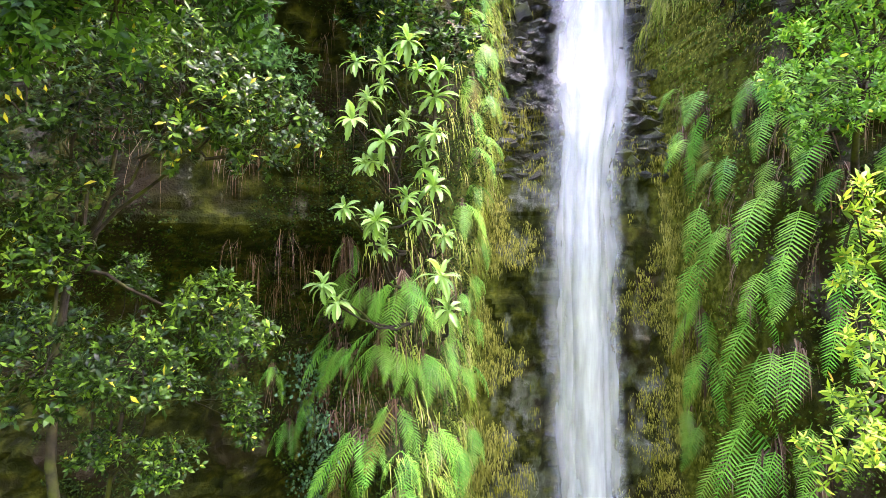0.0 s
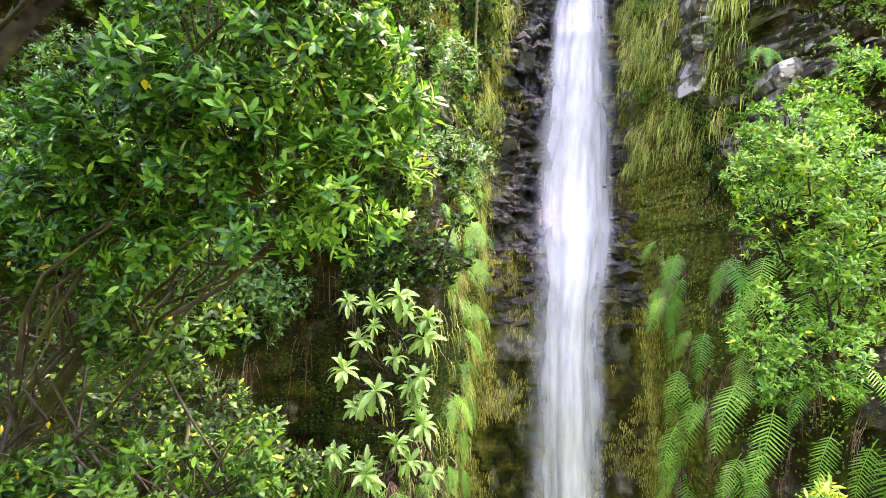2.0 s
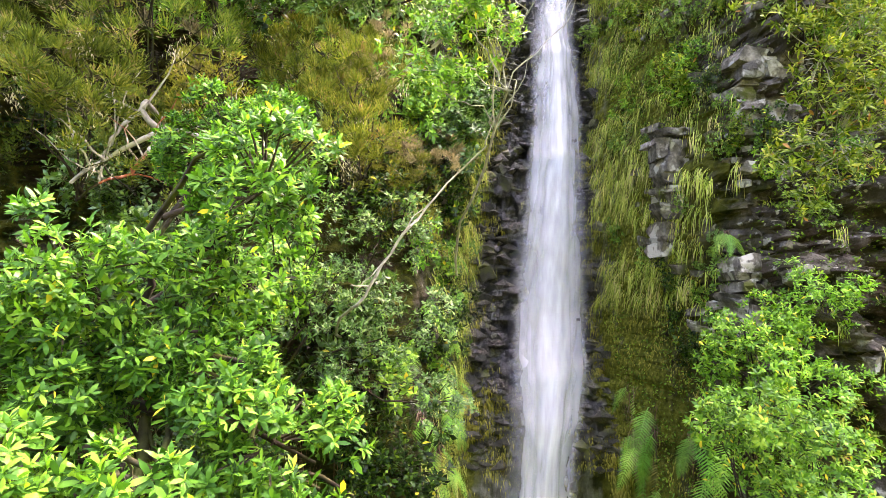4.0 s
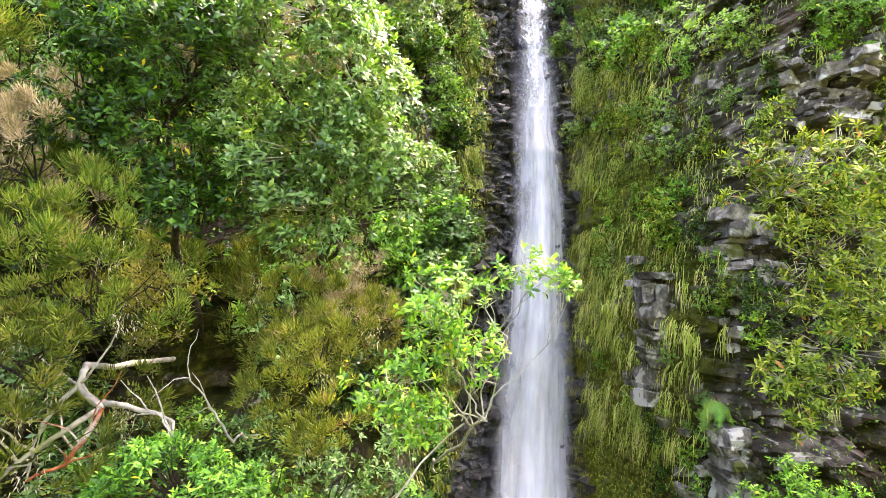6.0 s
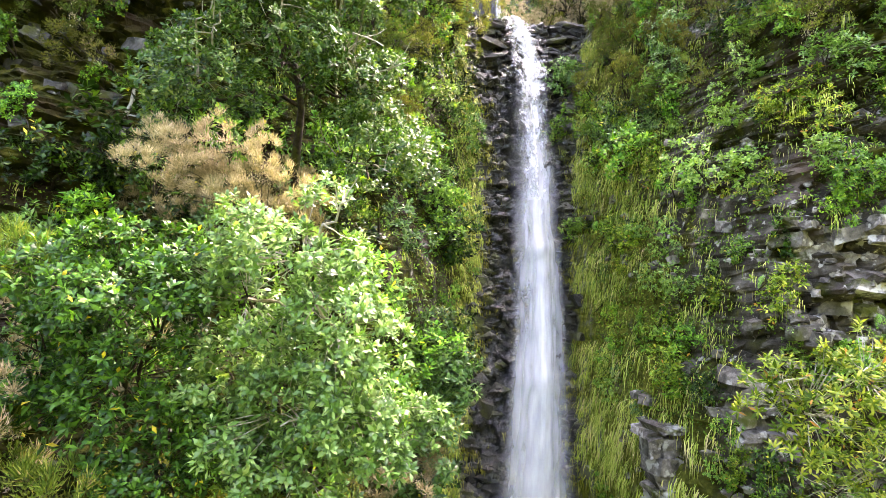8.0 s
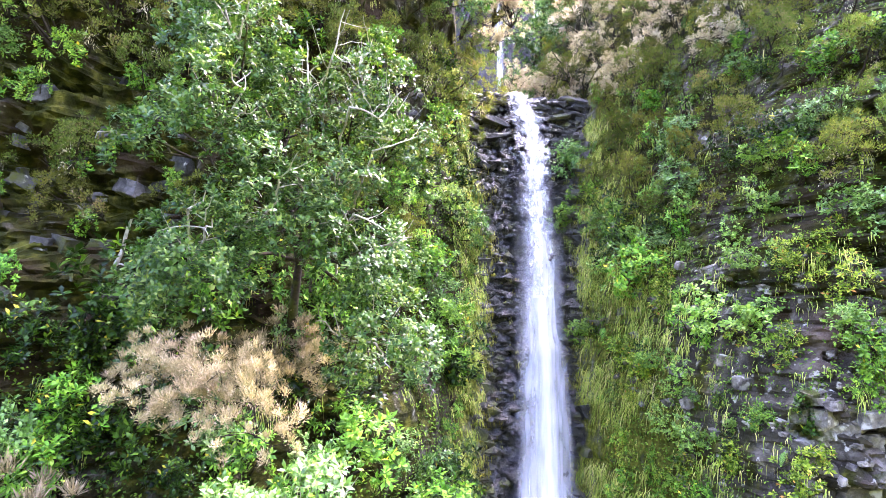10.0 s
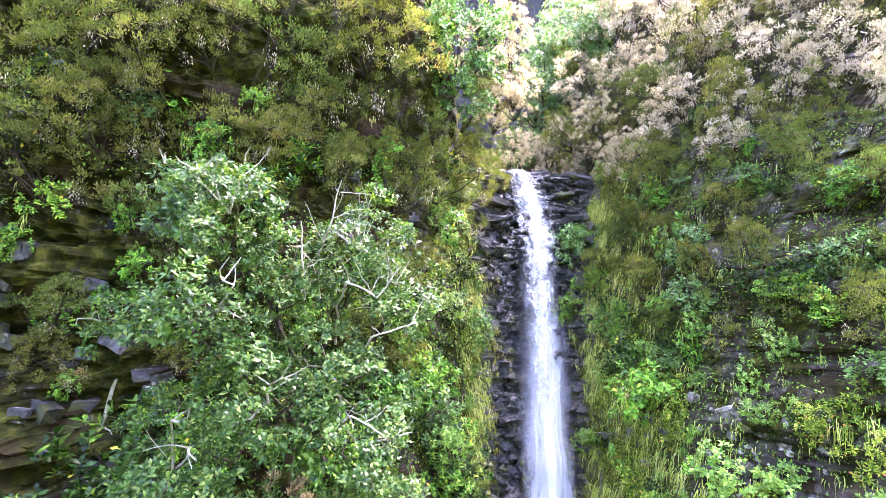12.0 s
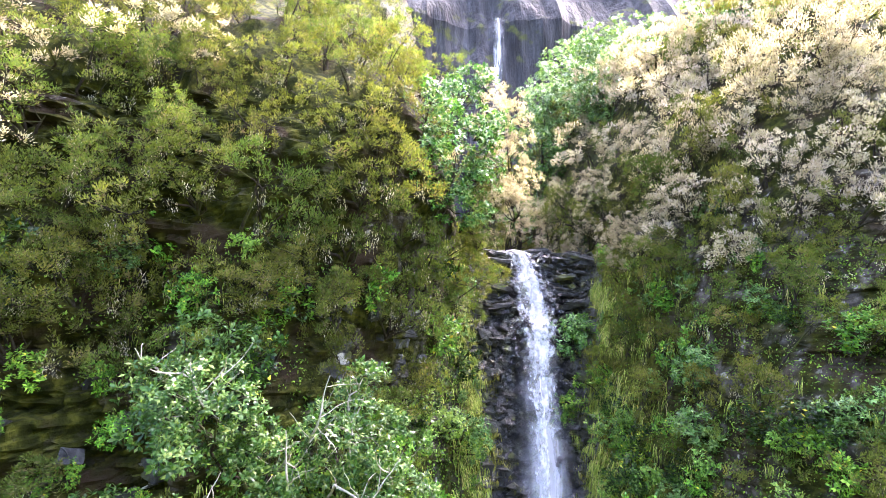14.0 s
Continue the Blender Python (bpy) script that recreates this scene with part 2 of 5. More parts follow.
M_PALE = foliage("pale_laurel_leaf", [(0, (.022, .06, .01)), (.45, (.056, .145, .022)), (.8, (.11, .22, .05)), (1, (.21, .33, .1))], .34, .32, spec=.32)
M_DEEP = foliage("deep_green_leaf", [(0, (.006, .026, .003)), (.5, (.018, .074, .007)), (1, (.07, .19, .017))], .36, .32, spec=.2, odd=(.5, .42, .03), odd_share=.01)
M_YELLOW = foliage("yellow_green_leaf", [(0, (.035, .08, .006)), (.4, (.1, .18, .012)), (.75, (.22, .32, .024)), (1, (.42, .46, .07))], .45, .34, spec=.15, odd=(.4, .2, .05), odd_share=.02)
M_LIME = foliage("lime_green_leaf", [(0, (.045, .11, .012)), (.5, (.11, .235, .025)), (1, (.22, .37, .055))], .45, .4)
# darker copy of the small wall leaf, the left wall's shade in its colour
M_WALLSHADE = foliage("shade_toned_wall_leaf", [(0, (.007, .018, .003)), (.5, (.024, .052, .006)), (1, (.075, .125, .014))], .7, .3, spec=.12)
M_SMALL = foliage("small_wall_leaf", [(0, (.015, .04, .004)), (.5, (.055, .12, .01)), (1, (.15, .26, .025))], .6, .35, spec=.15)
M_FERN = foliage("fern_frond", [(0, (.06, .19, .02)), (.5, (.14, .37, .04)), (1, (.28, .54, .09))], .45, .36, spec=.25, hue_range=.02, island=.6)
M_OLDFERN = foliage("browning_fern_frond", [(0, (.07, .07, .01)), (.6, (.18, .17, .02)), (1, (.27, .19, .04))], .6, .35)
M_ROSETTE = foliage("rosette_leaf", [(0, (.08, .18, .03)), (.5, (.16, .3, .06)), (1, (.32, .46, .15))], .42, .35, odd=(.55, .5, .03), odd_share=.05, hue_range=.006)
M_HEATH = foliage("heath_olive", [(0, (.029, .042, .01)), (.35, (.064, .092, .016)), (.65, (.104, .135, .024)), (.85, (.156, .172, .04)), (1, (.19, .14, .085))], .75, .4, spec=.1, hue_range=.04, drift=2.2, island=.45)
M_FINE = foliage("fine_heath_olive", [(0, (.018, .034, .006)), (.3, (.05, .085, .011)), (.6, (.1, .145, .018)), (.85, (.19, .21, .04)), (1, (.24, .16, .09))], .75, .4, spec=.1, hue_range=.03, drift=4.5, island=.6)
M_BROWNSHADE = foliage("heath_brown_shade", [(0, (.035, .043, .014)), (.4, (.078, .088, .03)), (.75, (.125, .112, .055)), (1, (.2, .16, .115))], .9, .3, spec=.05, drift=4, island=.5)
# pale grey tips, sunlight on the upper heath partly in the colour
M_HEATHGREY = foliage("heath_grey", [(0, (.17, .17, .075)), (.3, (.28, .25, .17)), (.65, (.4, .355, .3)), (.85, (.48, .42, .38)), (1, (.3, .3, .13))], .85, .4, spec=.1, drift=1.6, island=.45)
M_GREYSHADE = foliage("grey_heath_brown_shade", [(0, (.12, .11, .05)), (.5, (.21, .175, .12)), (1, (.33, .27, .23))], .9, .3, spec=.05, drift=3, island=.5)
M_DRY = foliage("dry_heath", [(0, (.09, .095, .04)), (.45, (.22, .19, .11)), (.8, (.34, .28, .18)), (1, (.46, .4, .3))], .85, .3, spec=.1, drift=5, island=.6)
M_LICHEN = foliage("lichen_beard", [(0, (.24, .22, .15)), (1, (.5, .46, .35))], .9, .3, spec=.1, drift=3.2, island=.45)
M_GRASS = foliage("hanging_grass", [(0, (.12, .19, .02)), (.5, (.3, .38, .06)), (.85, (.47, .48, .13)), (1, (.45, .36, .19))], .55, .4, spec=.25, drift=3)
M_MOSSLEAF = foliage("moss_strand", [(0, (.08, .1, .012)), (.5, (.24, .25, .035)), (1, (.45, .44, .1))], .8, .35, spec=.2, drift=5)
M_ROOT = foliage("dead_frond", [(0, (.03, .016, .009)), (.6, (.1, .058, .034)), (1, (.22, .15, .11))], .8, .15, spec=.2)


def bark_material(name, dark, light, moss):
    m, t, b = shader(name, .9, .1)
    c = ramp(t, speck(t, 14, 6), [(.3, dark), (.7, light)])
    c = blend(t, ramp(t, speck(t, 3.5, 4), [(.5, (0, 0, 0)), (.62, (1, 1, 1))]), c, moss)
    t.links.new(c, b.inputs["Base Color"])
    relief(t, b, speck(t, 40, 5), .6, .01)
    return m


M_BARK = bark_material("mossy_bark", (.01, .008, .006), (.038, .029, .02), (.035, .04, .008))
M_PALEBARK = bark_material("lichen_bark", (.1, .085, .06), (.36, .34, .28), (.2, .2, .12))


def cliff_material():
    m, t, b = shader("mossy_basalt", .7, .5)
    wet = t.nodes.new("ShaderNodeAttribute")
    wet.attribute_name = "wet"
    moss = t.nodes.new("ShaderNodeAttribute")
    moss.attribute_name = "moss"
    rock = ramp(t, speck(t, 2.2, 8, rough=.65), [(.3, (.01, .008, .006)), (.5, (.04, .033, .025)), (.68, (.14, .12, .098))])
    rock = blend(t, ramp(t, speck(t, 7, 5), [(.6, (0, 0, 0)), (.66, (1, 1, 1))]), rock, (.3, .28, .24))
    rust = ramp(t, speck(t, .7, 5), [(.56, (0, 0, 0)), (.7, (1, 1, 1))])
    rock = blend(t, rust, rock, (.065, .042, .028))
    dark = ramp(t, speck(t, 3, 6, stretch=(1.6, 1.6, .5)), [(.3, (.009, .0085, .0078)), (.55, (.04, .037, .033)), (.75, (.1, .095, .086))])
    iron = t.nodes.new("ShaderNodeAttribute")
    iron.attribute_name = "rust"
    seep = t.nodes.new("ShaderNodeMath")
    seep.operation = "MULTIPLY"
    t.links.new(iron.outputs["Fac"], seep.inputs[0])
    t.links.new(ramp(t, speck(t, 4, 6, stretch=(1.5, 1.5, .4)), [(.42, (0, 0, 0)), (.6, (1, 1, 1))]), seep.inputs[1])
    dark = blend(t, seep.outputs[0], dark, (.11, .032, .015))
    film_sheen = t.nodes.new("ShaderNodeAttribute")
    film_sheen.attribute_name = "film_sheen"
    # lower rock: greenish film, with the wet sheen lightened into the grey
    slick = ramp(t, speck(t, 6, 7, stretch=(1.5, 1.5, .45), rough=.65), [(.3, (.026, .026, .023)), (.5, (.095, .092, .082)), (.7, (.21, .205, .185))])
    slick = blend(t, ramp(t, speck(t, 2.4, 5, stretch=(1.2, 1.2, .5)), [(.42, (0, 0, 0)), (.6, (1, 1, 1))]), slick, (.055, .065, .022))
    slick = blend(t, seep.outputs[0], slick, (.12, .035, .016))
    dark = blend(t, film_sheen.outputs["Fac"], dark, slick)
    stone = blend(t, wet.outputs["Fac"], rock, dark)
    # wall moss darkened with the wall's shade in its colour; lush edges stay bright
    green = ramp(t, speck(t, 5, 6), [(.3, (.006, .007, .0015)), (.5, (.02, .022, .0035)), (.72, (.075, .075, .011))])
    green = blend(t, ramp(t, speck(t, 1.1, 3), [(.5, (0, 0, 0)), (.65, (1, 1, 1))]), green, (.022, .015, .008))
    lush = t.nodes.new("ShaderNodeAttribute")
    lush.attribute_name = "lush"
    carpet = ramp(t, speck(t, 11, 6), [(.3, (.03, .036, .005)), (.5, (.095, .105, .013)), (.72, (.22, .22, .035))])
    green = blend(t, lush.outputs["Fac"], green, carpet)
    # moss grows in patches of its own
    patch = t.nodes.new("ShaderNodeMath")
    patch.operation = "ADD"
    t.links.new(moss.outputs["Fac"], patch.inputs[0])
    t.links.new(speck(t, 2.6, 7, stretch=(1, 1, .6)), patch.inputs[1])
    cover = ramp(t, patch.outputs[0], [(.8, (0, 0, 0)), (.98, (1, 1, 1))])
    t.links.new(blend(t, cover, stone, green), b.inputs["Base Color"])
    r = ramp(t, wet.outputs["Fac"], [(0, (.75,) * 3), (1, (.22,) * 3)])
    t.links.new(blend(t, cover, r, (.9, .9, .9)), b.inputs["Roughness"])
    shine = ramp(t, wet.outputs["Fac"], [(0, (.12,) * 3), (1, (.5,) * 3)])
    t.links.new(blend(t, cover, shine, (.06, .06, .06)), b.inputs["Specular IOR Level"])
    h = blend(t, .4, speck(t, 9, 8, rough=.7), speck(t, 45, 4))
    relief(t, b, h, .9, .08)
    return m


M_CLIFF = cliff_material()


def stone_material(name, dark, mid, light, rough, lichen=.62):
    m, t, b = shader(name, rough, .18 if rough > .5 else .35)
    o = t.nodes.new("ShaderNodeObjectInfo")
    c = ramp(t, speck(t, 6, 7, rough=.65), [(.28, dark), (.5, mid), (.72, light)])
    c = blend(t, ramp(t, speck(t, 3.3, 5), [(lichen, (0, 0, 0)), (lichen + .05, (1, 1, 1))]), c, (.32, .3, .26))
    c = blend(t, ramp(t, speck(t, 2.1, 6), [(.54, (0, 0, 0)), (.64, (1, 1, 1))]), c, (.05, .055, .01))
    hsv = t.nodes.new("ShaderNodeHueSaturation")
    val = t.nodes.new("ShaderNodeMapRange")
    val.inputs[3].default_value, val.inputs[4].default_value = 0.6, 1.35
    t.links.new(o.outputs["Random"], val.inputs[0])
    t.links.new(val.outputs[0], hsv.inputs["Value"])
    t.links.new(c, hsv.inputs["Color"])
    t.links.new(hsv.outputs[0], b.inputs["Base Color"])
    relief(t, b, blend(t, .5, speck(t, 14, 8, rough=.75), speck(t, 55, 5)), 1.0, .05)
    return m


M_STONE = stone_material("dry_basalt", (.012, .01, .008), (.1, .088, .072), (.28, .25, .21), .9, .55)
M_DARKSTONE = stone_material("grey_basalt", (.012, .012, .012), (.045, .043, .042), (.11, .105, .1), .8, .62)
M_WETSTONE = stone_material("wet_basalt", (.005, .0045, .0035), (.022, .02, .015), (.06, .054, .042), .32, .8)


def water_material(name, low, high, across, along, fade=None, grainy=3, white=.72):
    """Falling white water: streaks that thin out towards the sides."""
    m, t, b = shader(name, .35, .4)
    b.inputs["Base Color"].default_value = (white, white * 1.005, white, 1)
    uv = t.nodes.new("ShaderNodeUVMap")
    streak = speck(t, 1.0, grainy, uv.outputs[0], (across, along, 1), rough=.55)
    fine = speck(t, 1.0, 5, uv.outputs[0], (across * 2.2, along * 4, 1))
    side = t.nodes.new("ShaderNodeSeparateXYZ")
    t.links.new(uv.outputs[0], side.inputs[0])
    edge = ramp(t, side.outputs[0], [(0, (0,) * 3), (.2, (.5,) * 3), (.5, (.8,) * 3), (.8, (.5,) * 3), (1, (0,) * 3)], True)
    mixed = blend(t, .38, streak, fine)
    a = t.nodes.new("ShaderNodeMath")
    a.operation = "MULTIPLY_ADD"
    t.links.new(edge, a.inputs[0])
    a.inputs[1].default_value = .5
    t.links.new(mixed, a.inputs[2])
    cover = ramp(t, a.outputs[0], [(low, (0,) * 3), (high, (1,) * 3)])
    cut = t.nodes.new("ShaderNodeMath")
    cut.operation = "MULTIPLY"
    t.links.new(cover, cut.inputs[0])
    t.links.new(ramp(t, side.outputs[0], [(0, (0,) * 3), (.26, (1,) * 3), (.74, (1,) * 3), (1, (0,) * 3)], True), cut.inputs[1])
    cut = cut.outputs[0]
    if fade:
        g, xyz, mr, last = [t.nodes.new(k) for k in ("ShaderNodeNewGeometry", "ShaderNodeSeparateXYZ", "ShaderNodeMapRange", "ShaderNodeMath")]
        t.links.new(g.outputs["Position"], xyz.inputs[0])
        t.links.new(xyz.outputs[2], mr.inputs[0])
        mr.inputs[1].default_value, mr.inputs[2].default_value, mr.inputs[3].default_value, mr.inputs[4].default_value = *fade, 1, 0
        last.operation = "MULTIPLY"
        t.links.new(cut, last.inputs[0])
        t.links.new(mr.outputs[0], last.inputs[1])
        cut = last.outputs[0]
    tl = t.nodes.new("ShaderNodeBsdfTranslucent")
    tl.inputs[0].default_value = (white, white * 1.005, white, 1)
    body = t.nodes.new("ShaderNodeMixShader")
    body.inputs[0].default_value = .2
    t.links.new(b.outputs[0], body.inputs[1])
    t.links.new(tl.outputs[0], body.inputs[2])
    clear = t.nodes.new("ShaderNodeBsdfTransparent")
    mix = t.nodes.new("ShaderNodeMixShader")
    t.links.new(cut, mix.inputs[0])
    t.links.new(clear.outputs[0], mix.inputs[1])
    t.links.new(body.outputs[0], mix.inputs[2])
    t.links.new(mix.outputs[0], t.nodes["Material Output"].inputs[0])
    relief(t, b, mixed, .5, .05)
    return m


M_WATER = water_material("white_water", .5, 1.2, 3.2, .35, (16.5, 21.0), 4, .5)
M_VEIL = water_material("water_veil", .5, 1.5, 4.0, .35, (15.0, 19.0), 3, .48)
M_STRAND = water_material("water_strand", .77, 1.02, 6.5, 1.9, (90.0, 99.0), 7, .56)
M_FAR_WATER = water_material("far_white_water", .74, 1.9, 5.0, .4, (90.0, 99.0), 4, .4)


def far_rock_material():
    m, t, b = shader("far_basalt", .9, .1)
    c = ramp(t, speck(t, .9, 6, stretch=(1.6, 1.6, .22)), [(.3, (.013, .012, .012)), (.55, (.033, .031, .031)), (.75, (.065, .062, .062))])
    c = blend(t, ramp(t, speck(t, .5, 6), [(.56, (0, 0, 0)), (.66, (1, 1, 1))]), c, (.05, .055, .015))
    t.links.new(c, b.inputs["Base Color"])
    relief(t, b, speck(t, 2, 8, stretch=(1.5, 1.5, .3)), .8, .3)
    return m


M_FAR_ROCK = far_rock_material()


def ground_material():
    m, t, b = shader("forest_floor", .9, .2)
    c = ramp(t, speck(t, .8, 8), [(.3, (.03, .035, .012)), (.55, (.06, .085, .02)), (.75, (.11, .12, .04))])
    t.links.new(c, b.inputs["Base Color"])
    relief(t, b, speck(t, 6, 6), .8, .1)
    return m


M_GROUND = ground_material()

# ---- the cliff ----
Z_B = [0, 5, 7, 9, 12, 15, 18, 21, 23.8, 24.0, 24.2, 24.5, 25.5, 28, 32, 46]
Y_B = [8.2, 8.7, 9.25, 10.45, 11.5, 12.6, 13.9, 15.2, 16.5, 17.3, 19, 22, 26, 42, 60, 70]
LEFT_EDGE = ([0, 2.7, 4.5, 6.4, 7.6, 9.4, 11, 13.4, 15, 17, 18.5, 20, 21, 23.8, 24.5, 27, 46], [.3, .42, .52, .86, 1.0, 1.2, 1.5, 1.83, 2.1, 2.3, 2.4, 2.35, 2.15, 2.2, 2.3, 2.0, 2.0])
RIGHT_EDGE = ([0, 2.7, 5, 8, 12, 14, 17, 20, 21, 22.2, 23.8, 24.5, 27, 46], [4.1, 3.95, 3.85, 3.85, 4.15, 4.42, 4.75, 5.45, 5.75, 6.0, 6.3, 6.0, 5.4, 9])
LEFT_WALL = ([0, 5, 9, 13, 18, 21, 24, 26, 30, 33, 33.6, 46], [5.6, 5.7, 6.2, 7.2, 9.0, 9.2, 8.9, 9.7, 13, 16, 62, 70])
LEFT_RUN = ([0, 5, 9, 13, 18, 21, 23.5, 24.4, 27, 46], [.5, .5, .8, 1.5, 2.6, 2.2, 1.6, .85, .8, .6])
RIGHT_WALL = ([0, 5.5, 9, 12, 15, 18, 21, 24, 26, 30, 33, 33.6, 46], [4.9, 4.9, 6.4, 6.9, 6.6, 7.2, 7.6, 8.5, 9.6, 13, 16, 62, 70])
RIGHT_RUN = ([0, 5, 9, 12, 15, 18, 21, 24, 46], [.5, .5, .5, .35, .5, .7, 1.2, 1.5, 2])


def on(table, z):
    return np.interp(z, table[0], table[1])


def channel(x, z):
    """1 in the bed of the fall, falling to 0 on the walls beside it."""
    left = np.clip((on(LEFT_EDGE, z) - x) / .5, 0, 1)
    right = np.clip((x - on(RIGHT_EDGE, z)) / .35, 0, 1)
    return 1 - np.maximum(left, right)


def cliff_y(x, z, rough=True):
    """How far back the rock face stands at x and z."""
    x, z = np.broadcast_arrays(np.asarray(x, float), np.asarray(z, float))
    bed = np.interp(z, Z_B, Y_B)
    sl, sr = np.maximum(on(LEFT_EDGE, z) - x, 0), np.maximum(x - on(RIGHT_EDGE, z), 0)
    wl, wr = on(LEFT_WALL, z), on(RIGHT_WALL, z)
    y = np.where(sl > 0, wl + (bed - wl) * np.exp(-(sl / on(LEFT_RUN, z)) ** 1.3) - np.minimum(.1 * np.maximum(sl - 2.5, 0), 2), bed)
    y = np.where(sr > 0, wr + (bed - wr) * np.exp(-(sr / on(RIGHT_RUN, z)) ** 1.3) - np.minimum(.14 * np.maximum(sr - 1.5, 0), 2), y)
    if rough:
        wall = 1 - .75 * channel(x, z)
        y = y + wall * (.9 * (grain(x * .7, z * .55, 3.1, 1) - .5) + .45 * (grain(x * 1.9, z * 1.6, 7.7, 2) - .5))
        beds = z * 1.15 + 1.6 * grain(x * .6, z * .3, .5, 9)
        ledge = (beds - np.floor(beds)) ** 2 * np.clip((24 - z) / 2, 0, 1)
        y = y + wall * .22 * (ledge - .4) * np.clip((x - 3) / 1.5, .35, 1)
        bare = np.clip((x - 3.6) / .6, 0, 1) * np.clip((z - 7) / 2, 0, 1) * np.clip((23 - z) / 4, 0, 1)
        # hollow under a brow at the foot of the mossy wall, deepened for shade
        hollow = np.clip((-.5 - x) / 1.2, 0, 1) * np.clip((5.3 - z) / .5, 0, 1)
        y = y + 1.5 * hollow * (.75 + .5 * grain(x * .8, z * .7, 9.1, 17))
        bed_rock = 1 - wall
        steep = np.maximum(bed_rock / .75 * np.clip((z - 6.2) / .8, .12, 1), 1.15 * bare)
        steep = np.maximum(steep, wall * (.4 + .7 * np.clip((-3.2 - x) / .5, 0, 1)) * np.clip((z - 6) / 1.5, 0, 1) * np.clip((27 - z) / 1.5, 0, 1))
        soft = 1 - .75 * bed_rock / .75
        y = y + (.12 + .16 * bare) * (chunks(x, z, .75, .42, 90) - .5) + (.07 + .16 * bare) * (chunks(x, z, .26, .2, 95) - .5)
        y = y + steep * (.3 * (chunks(x, z, .5, .3, 91) - .5) + .2 * (chunks(x + .3 * z, z, .24, .13, 96) - .5) + .1 * (chunks(x, z, .12, .08, 97) - .5))
        knob = np.exp(-((x - 3.5) / .3) ** 2 - ((z - 6.9) / .5) ** 2)
        y = y - .3 * knob
        y = y + soft * (.1 * (grain(x * 5.3, z * 4.1, 1.7, 3) - .5) + .07 * (grain(x * 12, z * 10, 4.2, 4) - .5)) + .035 * bed_rock * (grain(x * 9, z * 3, 4.2, 5) - .5)
    return y


def cliff_point(x, z):
    x, z = np.asarray(x, float), np.asarray(z, float)
    return np.stack([x, cliff_y(x, z), z], -1)


def cliff_normal(x, z, e=.15):
    dx = (cliff_y(x + e, z, False) - cliff_y(x - e, z, False)) / (2 * e)
    dz = (cliff_y(x, z + e, False) - cliff_y(x, z - e, False)) / (2 * e)
    return unit(np.stack([dx, -np.ones_like(dx), dz], -1))


def build_cliff():
    xs = np.concatenate([np.linspace(-40, -8, 20)[:-1], np.linspace(-8, .2, 90)[:-1], np.linspace(.2, 6.4, 124), np.linspace(6.4, 9, 28)[1:], np.linspace(9, 40, 20)[1:]])
    zs = np.concatenate([np.linspace(-.5, 6, 90)[:-1], np.linspace(6, 23.4, 320), np.linspace(23.44, 25.2, 45), np.linspace(25.3, 46, 50)])
    X, Z = np.meshgrid(xs, zs)
    Y = cliff_y(X, Z)
    n, m = X.shape
    i, j = np.meshgrid(np.arange(n - 1), np.arange(m - 1), indexing="ij")
    f = np.stack([i * m + j, i * m + j + 1, (i + 1) * m + j + 1, (i + 1) * m + j], -1).reshape(-1, 4)
    bag = Bag()
    bag.add(np.stack([X, Y, Z], -1).reshape(-1, 3), f4=f)
    me = bag.mesh("cliff_face", M_CLIFF)
    ch = channel(X, Z)
    wet = np.clip(ch * 1.4, 0, 1)
    mossy = .45 + .1 * (X < 0) - .32 * ch * np.clip((Z - 6) / 3, 0, 1) - .16 * np.clip((X - 4.6) / .6, 0, 1) * np.clip((Z - 8) / 2, 0, 1) * np.clip((17.5 - Z) / 1.5, 0, 1)
    mossy = np.maximum(mossy, .62 * (1 - ch) * np.clip((Z - 23) / 2, 0, 1))
    rust = np.exp(-((X - 3.5) / .28) ** 2 - ((Z - 4.1) / .8) ** 2)
    film_sheen = np.clip((7.2 - Z) / 1.2, 0, 1)
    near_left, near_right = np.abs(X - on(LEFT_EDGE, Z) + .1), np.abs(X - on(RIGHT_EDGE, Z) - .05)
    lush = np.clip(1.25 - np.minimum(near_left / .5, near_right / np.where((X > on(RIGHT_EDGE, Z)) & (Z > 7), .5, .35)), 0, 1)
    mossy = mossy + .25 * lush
    for key, a in (("wet", wet), ("moss", mossy), ("rust", rust), ("film_sheen", film_sheen), ("lush", lush)):
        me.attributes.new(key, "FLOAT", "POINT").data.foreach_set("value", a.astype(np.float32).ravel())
    return tagged(new("cliff_face", me), "dark mossy basalt cliff beside a wet rock chute", "cliff", kind="structure")


CLIFF = build_cliff()


def build_ground():
    bag = Bag()
    r = np.array([0, 3, 6, 12, 25, 60, 150, 400, 1200, 4000.0])
    a = np.linspace(0, 2 * np.pi, 49)[:-1]
    R, A = np.meshgrid(r, a, indexing="ij")
    X, Y = R * np.cos(A), R * np.sin(A)
    Z = .25 * (grain(X * .5, Y * .5, 0, 8) - .5) * (R < 100)
    i, j = np.meshgrid(np.arange(len(r) - 1), np.arange(48), indexing="ij")
    k = (j + 1) % 48
    f = np.stack([i * 48 + j, (i + 1) * 48 + j, (i + 1) * 48 + k, i * 48 + k], -1).reshape(-1, 4)
    bag.add(np.stack([X, Y, Z], -1).reshape(-1, 3), f4=f)
    tagged(new("ground", bag.mesh("ground", M_GROUND, True)), "mossy earth floor of the ravine", "ground", kind="structure")


build_ground()


